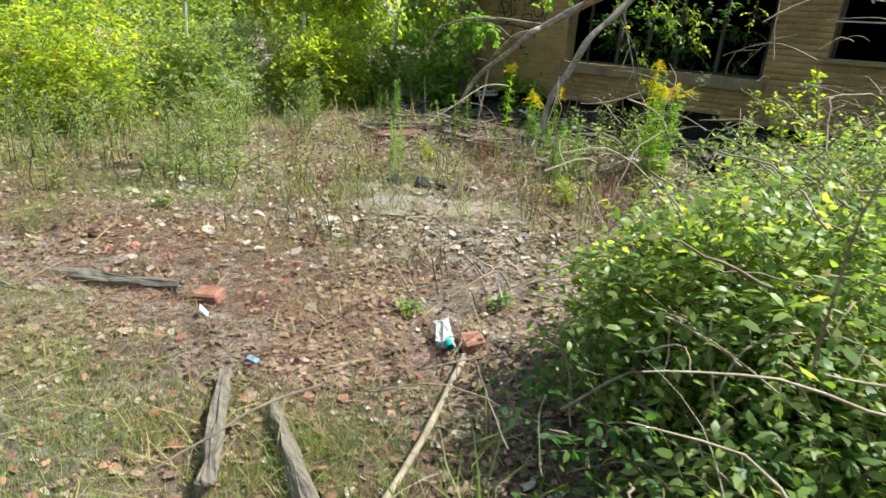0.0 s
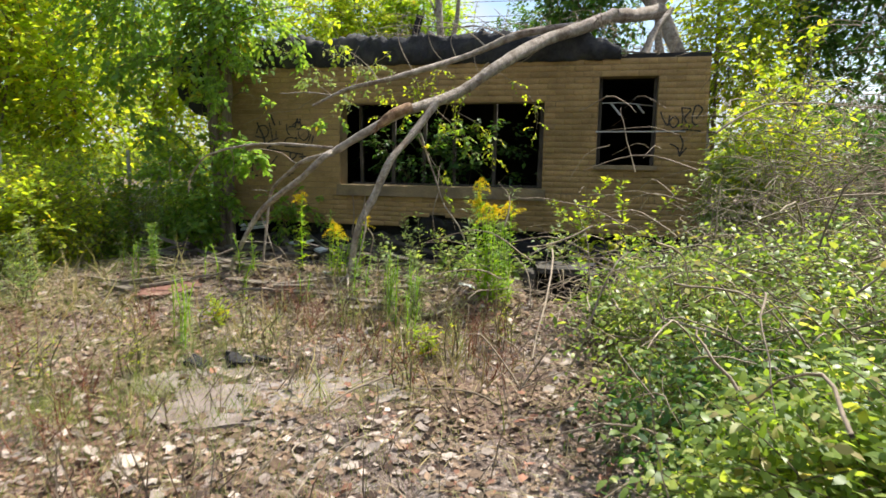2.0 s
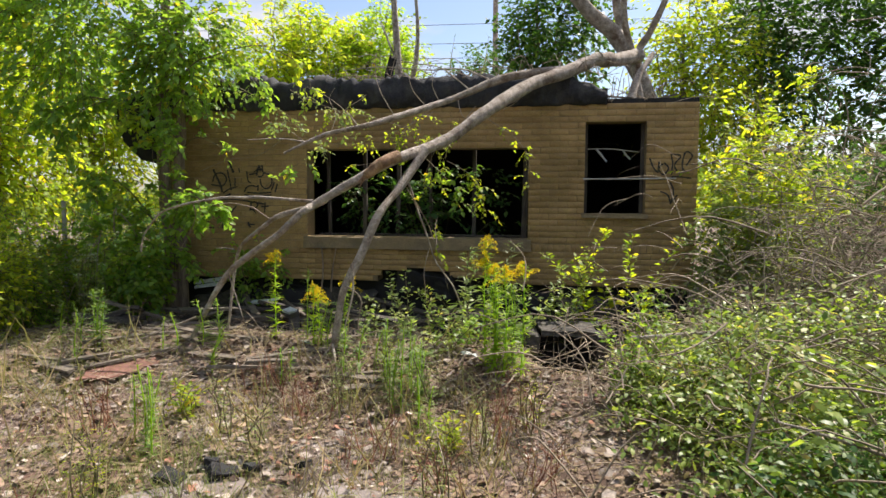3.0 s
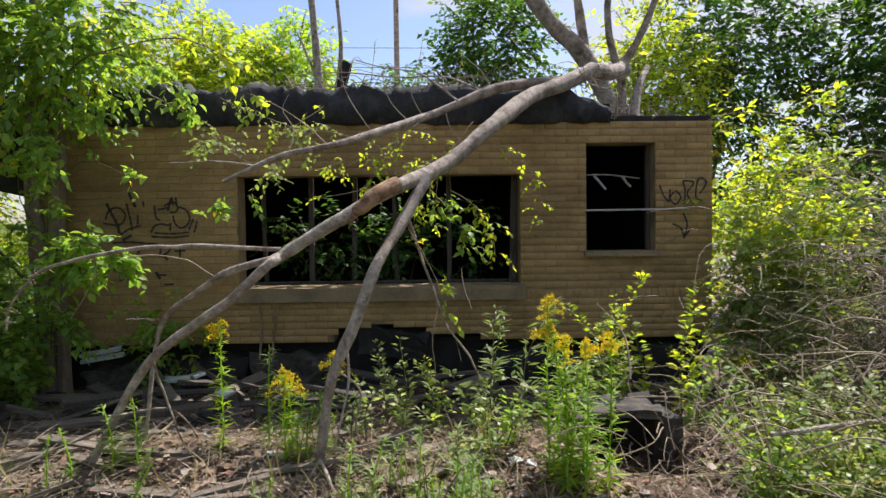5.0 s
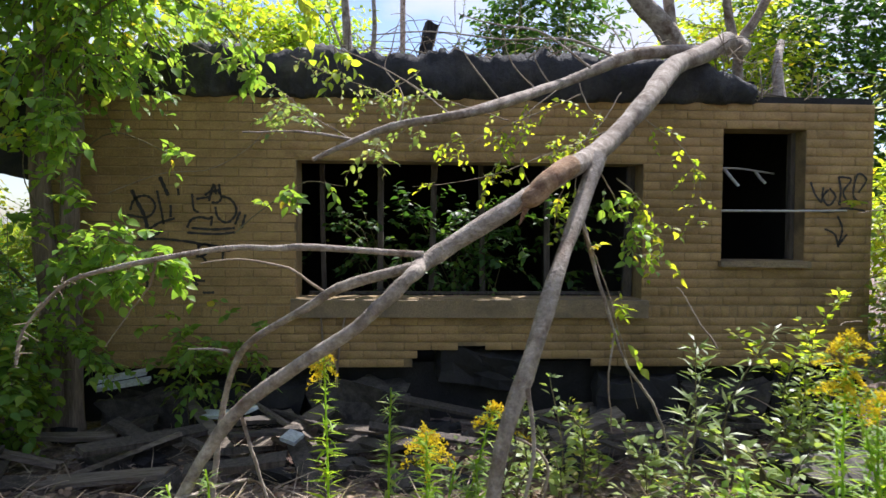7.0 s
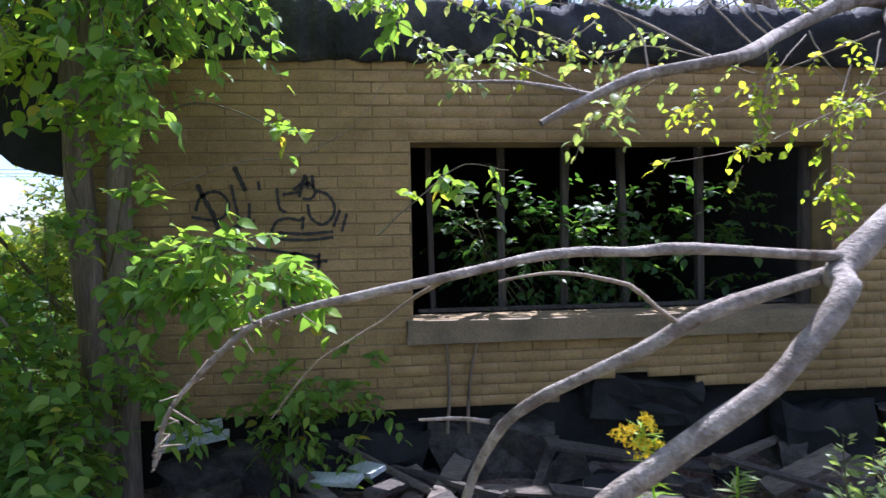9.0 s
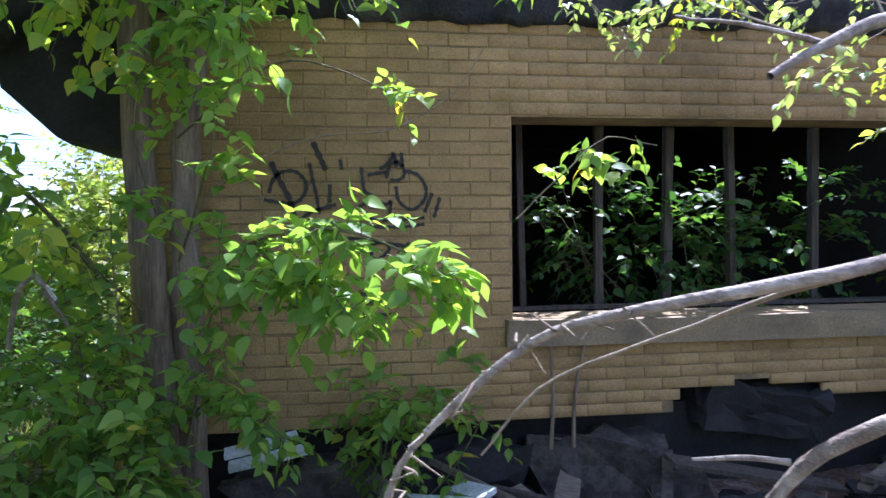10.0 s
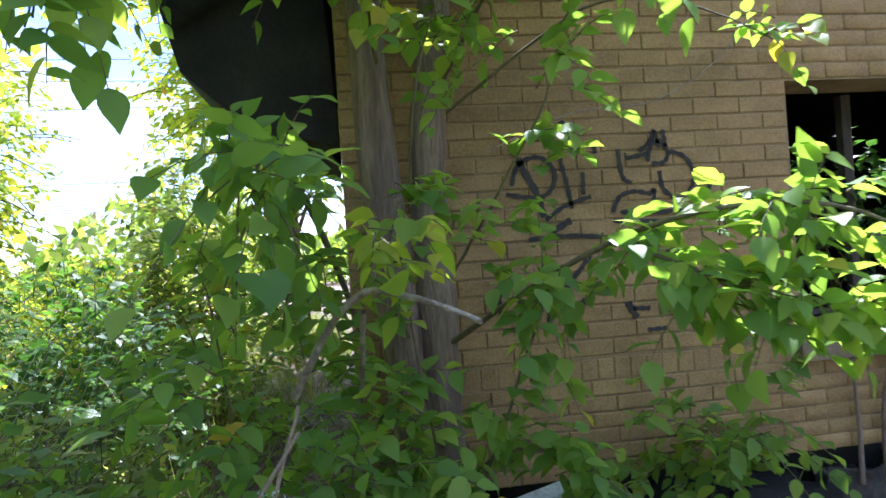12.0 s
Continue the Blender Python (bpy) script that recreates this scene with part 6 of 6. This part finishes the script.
def spots(places, sd):
    def pick(q, n):
        k = q.integers(0, len(places), n)
        c = np.array(places)[k]
        return c[:, 0] + q.normal(0, sd, n), c[:, 1] + q.normal(0, sd, n)
    return pick


def patchy(pick, shift):
    """Denser in some patches than in others."""
    def got(q, n):
        x, y = pick(q, n * 3)
        d = np.sin(x * 2.3 + shift) * np.sin(y * 2.9 + 1.7 * shift) + 0.6 * np.sin(x * 6.1 + y * 3.3 + shift) + q.normal(0, 0.5, n * 3)
        k = np.argsort(-d)[:n]
        return x[k], y[k]
    return got


clear = area(-2.2, 4.2, -8.6, -1.4)
strew(24000, 1, patchy(clear, 1.0), CHIP, (0.012, 0.055), M_CHIPS, "dry_litter", "dry brown leaf and bark litter on the ground")
strew(2400, 16, patchy(clear, 2.0), CHIP, (0.02, 0.065), M_CHIPS, "leaf_litter", "curled dead leaves and bark flakes on the ground", 0.4, 0.015)
strew(520, 17, spots([(1.1, -5.7), (0.8, -5.95), (1.45, -5.4), (0.5, -5.7), (0.6, -6.3), (1.7, -5.9), (0.1, -5.9)], 0.42), CHIP, (0.02, 0.09), M_GRAVEL, "bleached_litter", "bleached pale flakes of mortar and bark on the ground", 0.35, 0.02)
strew(5000, 2, patchy(clear, 5.0), CHIP, (0.012, 0.05), M_GRAVEL, "rubble_chips", "pale chips of mortar and bleached leaves on the ground")
strew(26000, 3, spots([(0.2, -6.9), (2.9, -6.5), (1.0, -5.6), (1.3, -6.7), (2.0, -6.3), (0.7, -6.6), (2.6, -6.6), (1.9, -6.9), (1.2, -6.2)], 0.48), (BLADE[0] * np.array([1, 1.0, 0.3]), BLADE[1]), (0.05, 0.11), surface("brown_needles", (0.13, 0.05, 0.028), (0.32, 0.15, 0.09), 4.0, 0.9, island=True), "needle_litter", "reddish-brown pine needles strewn on the ground", 0.5, 0.02)
strew(26000, 14, clear, CHIP, (0.008, 0.03), M_CHIPS, "fine_litter", "fine crumbled leaf litter on the ground")
strew(26000, 15, clear, (BLADE[0] * np.array([1, 1.0, 0.3]), BLADE[1]), (0.04, 0.14), M_TWIG, "stalk_litter", "broken dry stalks strewn over the clearing", 0.5, 0.02)
strew(3200, 4, area(-1.6, 4.2, -3.1, -0.6), CHIP, (0.02, 0.065), M_CHIPS, "shingle_litter", "broken shingle and bark pieces before the wall", 0.5, 0.03)
strew(7000, 5, area(-2.0, 4.2, -3.3, -0.2), (BLADE[0] * np.array([1, 0.9, 0.3]), BLADE[1]), (0.12, 0.40), M_TWIG, "straw_litter", "dry straw and thin twigs strewn before the wall", 0.5, 0.04)
strew(15000, 6, clear, (BLADE[0] * np.array([1, 0.8, 0.3]), BLADE[1]), (0.08, 0.30), M_STRAW, "straw_litter", "dry straw strewn over the clearing", 0.5, 0.02)


def grass(places, n, blades, height, seed, mat, label):
    q = np.random.default_rng(seed)
    x, y = places(q, n)
    x, y = np.repeat(x, blades) + q.normal(0, 0.05, n * blades), np.repeat(y, blades) + q.normal(0, 0.05, n * blades)
    m = n * blades
    P = np.stack([x, y, ground_z(x, y) - 0.01], 1)
    W = np.stack([q.normal(0, 0.5, m), q.normal(0, 0.5, m), np.ones(m)], 1)
    U = np.stack([q.normal(0, 1, m), q.normal(0, 1, m), np.zeros(m)], 1)
    ob = part("grass", scatter(P, W, U, height * q.uniform(0.4, 1.2, m), (BLADE[0] * np.array([1, 0.9, 1]), BLADE[1])), mat, None)
    return tagged(ob, label, "grass", kind="stuff")


M_DARKCHIP = surface("dark_bark_flake", (0.03, 0.02, 0.015), (0.10, 0.06, 0.042), 3.0, 0.95, 70.0, 0.5, 0.003, island=True)
M_REDCHIP = surface("red_brown_flake", (0.20, 0.085, 0.055), (0.42, 0.22, 0.15), 3.0, 0.95, 70.0, 0.5, 0.003, island=True)
far_clear = area(-2.0, 3.4, -5.4, -2.2)
strew(1700, 18, patchy(far_clear, 0.4), CHIP, (0.03, 0.085), M_CHIPS, "leaf_litter", "curled dead leaves and bark flakes before the bank", 0.45, 0.02)
strew(2000, 19, patchy(clear, 3.4), CHIP, (0.02, 0.07), M_DARKCHIP, "bark_litter", "dark rotted bark flakes on the ground", 0.5, 0.02)
strew(2600, 20, patchy(clear, 4.3), CHIP, (0.015, 0.055), M_REDCHIP, "leaf_litter", "red-brown curled leaves on the ground", 0.5, 0.02)
strew(1200, 21, patchy(far_clear, 2.2), CHIP, (0.02, 0.08), M_GRAVEL, "bleached_litter", "bleached pale flakes before the bank", 0.4, 0.02)
grass(spots([(2.6, -7.35), (2.3, -7.4), (2.95, -7.3), (3.3, -7.25), (2.0, -7.5), (1.6, -7.3)], 0.16), 300, 18, 0.085, 12, M_GRASS, "pale green weedy grass at the edge of the litter")
grass(spots([(0.2, -5.9), (-0.2, -6.4), (0.5, -5.2), (-0.4, -5.4), (1.2, -4.9), (0.9, -4.3)], 0.35), 420, 14, 0.14, 13, M_GRASS, "green weedy grass in the clearing")
grass(spots([(2.35, -7.65), (2.76, -7.6), (2.83, -7.75), (3.12, -7.2), (3.2, -6.98), (3.43, -7.07), (1.2, -7.7), (0.4, -7.6), (2.0, -8.0), (0.3, -6.9)], 0.19), 460, 26, 0.10, 1, M_GRASS, "low weedy grass at the edge of the litter")
grass(spots([(0.9, -5.9), (1.6, -5.6), (0.1, -6.2), (1.9, -5.9), (2.2, -4.4), (0.4, -4.6), (2.5, -3.4), (1.2, -3.2)], 0.4), 420, 12, 0.09, 2, M_GRASS, "thin weedy grass in the clearing")
grass(area(-3.0, -0.4, -8.0, -2.2), 900, 10, 0.15, 3, M_GRASS, "tall weedy grass at the edge of the clearing")
grass(spots([(0.5, -3.8), (1.0, -3.3), (1.9, -3.6), (2.4, -3.9), (0.0, -4.0), (2.0, -4.3), (1.5, -3.0)], 0.45), 130, 5, 0.34, 4, M_STRAW, "thin dry grass stalks in the clearing")
grass(area(-9, -2.6, -10, 1.5), 1500, 12, 0.40, 5, M_GRASS, "rank weeds among the bushes")
grass(area(3.6, 8.5, -8.5, -0.5), 900, 12, 0.30, 6, M_GRASS, "rank weeds under the shrubs")
grass(area(-9, -2.0, 1.5, 12), 1300, 12, 0.45, 7, M_GRASS, "rank weeds past the ruin")
grass(spots([(1.3, -6.7), (2.0, -6.3), (0.7, -6.6), (2.6, -6.6), (1.9, -6.9), (1.2, -6.2), (0.1, -6.8)], 0.42), 900, 16, 0.055, 8, surface("dark_tufts", (0.07, 0.035, 0.022), (0.20, 0.11, 0.07), 3.0, 0.9, island=True), "dark brown dead tufts among the needles")
grass(area(-2.9, -0.3, -8.0, -2.6), 190, 4, 0.42, 9, M_STRAW, "tall dry stalks at the edge of the clearing")
grass(area(-0.4, 2.6, -6.4, -3.0), 420, 14, 0.10, 11, M_GRASS, "small grass tufts scattered in the clearing")
grass(area(0.6, 3.0, -6.2, -2.7), 150, 4, 0.30, 10, M_TWIG, "thin dead reddish stalks standing in the clearing")
# far woods that close the horizon
q = np.random.default_rng(88)
n = 26000
a = q.uniform(0, 2 * math.pi, n)
rad = q.uniform(34, 48, n)
hmax = 3.0 + 2.2 * np.sin(a * 7 + 1) + 1.5 * np.sin(a * 17) + np.where(np.sin(a) < 0, 3.0, 0)
P = np.stack([np.cos(a) * rad, np.sin(a) * rad, q.uniform(0, 1, n) * np.maximum(hmax, 1.4)], 1)
ob = part("far_woods", scatter(P, q.normal(0, 1, (n, 3)), q.normal(0, 1, (n, 3)), q.uniform(0.6, 1.3, n), SIMPLE), M_LEAF_SHRUB, None)
tagged(ob, "distant green woods around the place", "woods", kind="stuff")

# ---- bricks of the front wall ----
def brick_mesh(w, h, d=0.022):
    bm = bmesh.new()
    box(bm, -w / 2, w / 2, 0, d, -h / 2, h / 2)
    edges = [e for e in bm.edges if all(v.co.y < 0.001 for v in e.verts)]
    bmesh.ops.bevel(bm, geom=edges, offset=0.0035, segments=1, affect="EDGES")
    me = bpy.data.meshes.new("brick")
    bm.to_mesh(me)
    bm.free()
    me.materials.append(M_BRICK)
    return me


BRICKS = {}
rest_v, rest_f, nv = [], [], 0
rb = random.Random(5)


def lay(x0, x1, z0, z1):
    """One brick: its own object near the path, else part of the joined rest."""
    global nv
    w, h = round(x1 - x0 - 0.005, 3), round(z1 - z0 - 0.008, 3)
    if w < 0.02 or h < 0.02:
        return
    cx, cz = (x0 + x1) / 2, (z0 + z1) / 2
    out = rb.uniform(-0.0025, 0.0015) + (0.003 if ROW0 - 0.001 < z0 < ROW1 - 0.02 else 0.0)
    if cx < -0.02:
        if (w, h) not in BRICKS:
            BRICKS[(w, h)] = brick_mesh(w, h)
        ob = new("brick", BRICKS[(w, h)])
        ob.parent = wall
        ob.matrix_basis = pose(cx, out, cz, 0, rb.uniform(-0.35, 0.35), 0)
    else:
        b = 0.0035
        for s, y in ((0.0, 0.022), (0.0, b), (b, 0.0)):
            for sx, sz in ((-1, -1), (1, -1), (1, 1), (-1, 1)):
                rest_v.append((cx + sx * (w / 2 - s), y + out, cz + sz * (h / 2 - s)))
        for k in (0, 4):
            for i in range(4):
                j = (i + 1) % 4
                rest_f.append((nv + k + i, nv + k + j, nv + k + 4 + j, nv + k + 4 + i))
        rest_f.append((nv + 8, nv + 9, nv + 10, nv + 11))
        nv += 12


ROW0, ROW1 = 0.816, 0.911
courses = []
for lo, hi in ((FOOT, ROW0), (ROW1, TOP)):
    n = round((hi - lo) / C)
    courses += [(lo + (hi - lo) * i / n, lo + (hi - lo) * (i + 1) / n, False) for i in range(n)]
courses.append((ROW0, ROW1, True))
for k, (z0, z1, rowlock) in enumerate(courses):
    step = 0.0675 if rowlock else 0.203
    x = X0 - (0.1015 if k % 2 and not rowlock else 0.0)
    while x < X1:
        x0, x1 = max(x, X0), min(x + step, X1)
        x += step
        zc = (z0 + z1) / 2
        spans = [(x0, x1)]
        for a, b, lo, hi in (BW, SW, (-0.04, 2.64, 0.816, 0.957)):
            if lo < zc < hi:
                cut = []
                for u, v in spans:
                    if u < a:
                        cut.append((u, min(v, a)))
                    if v > b:
                        cut.append((max(u, b), v))
                spans = [(u, v) for u, v in cut if v > u]
        for u, v in spans:
            if not open_at((u + v) / 2, zc):
                lay(u, v, z0, z1 - (0.007 if rowlock else 0.0))
ob = part("brick", mesh_of("bricks", rest_v, rest_f), M_BRICK_JOINED, wall)
tagged(ob, kind="stuff")
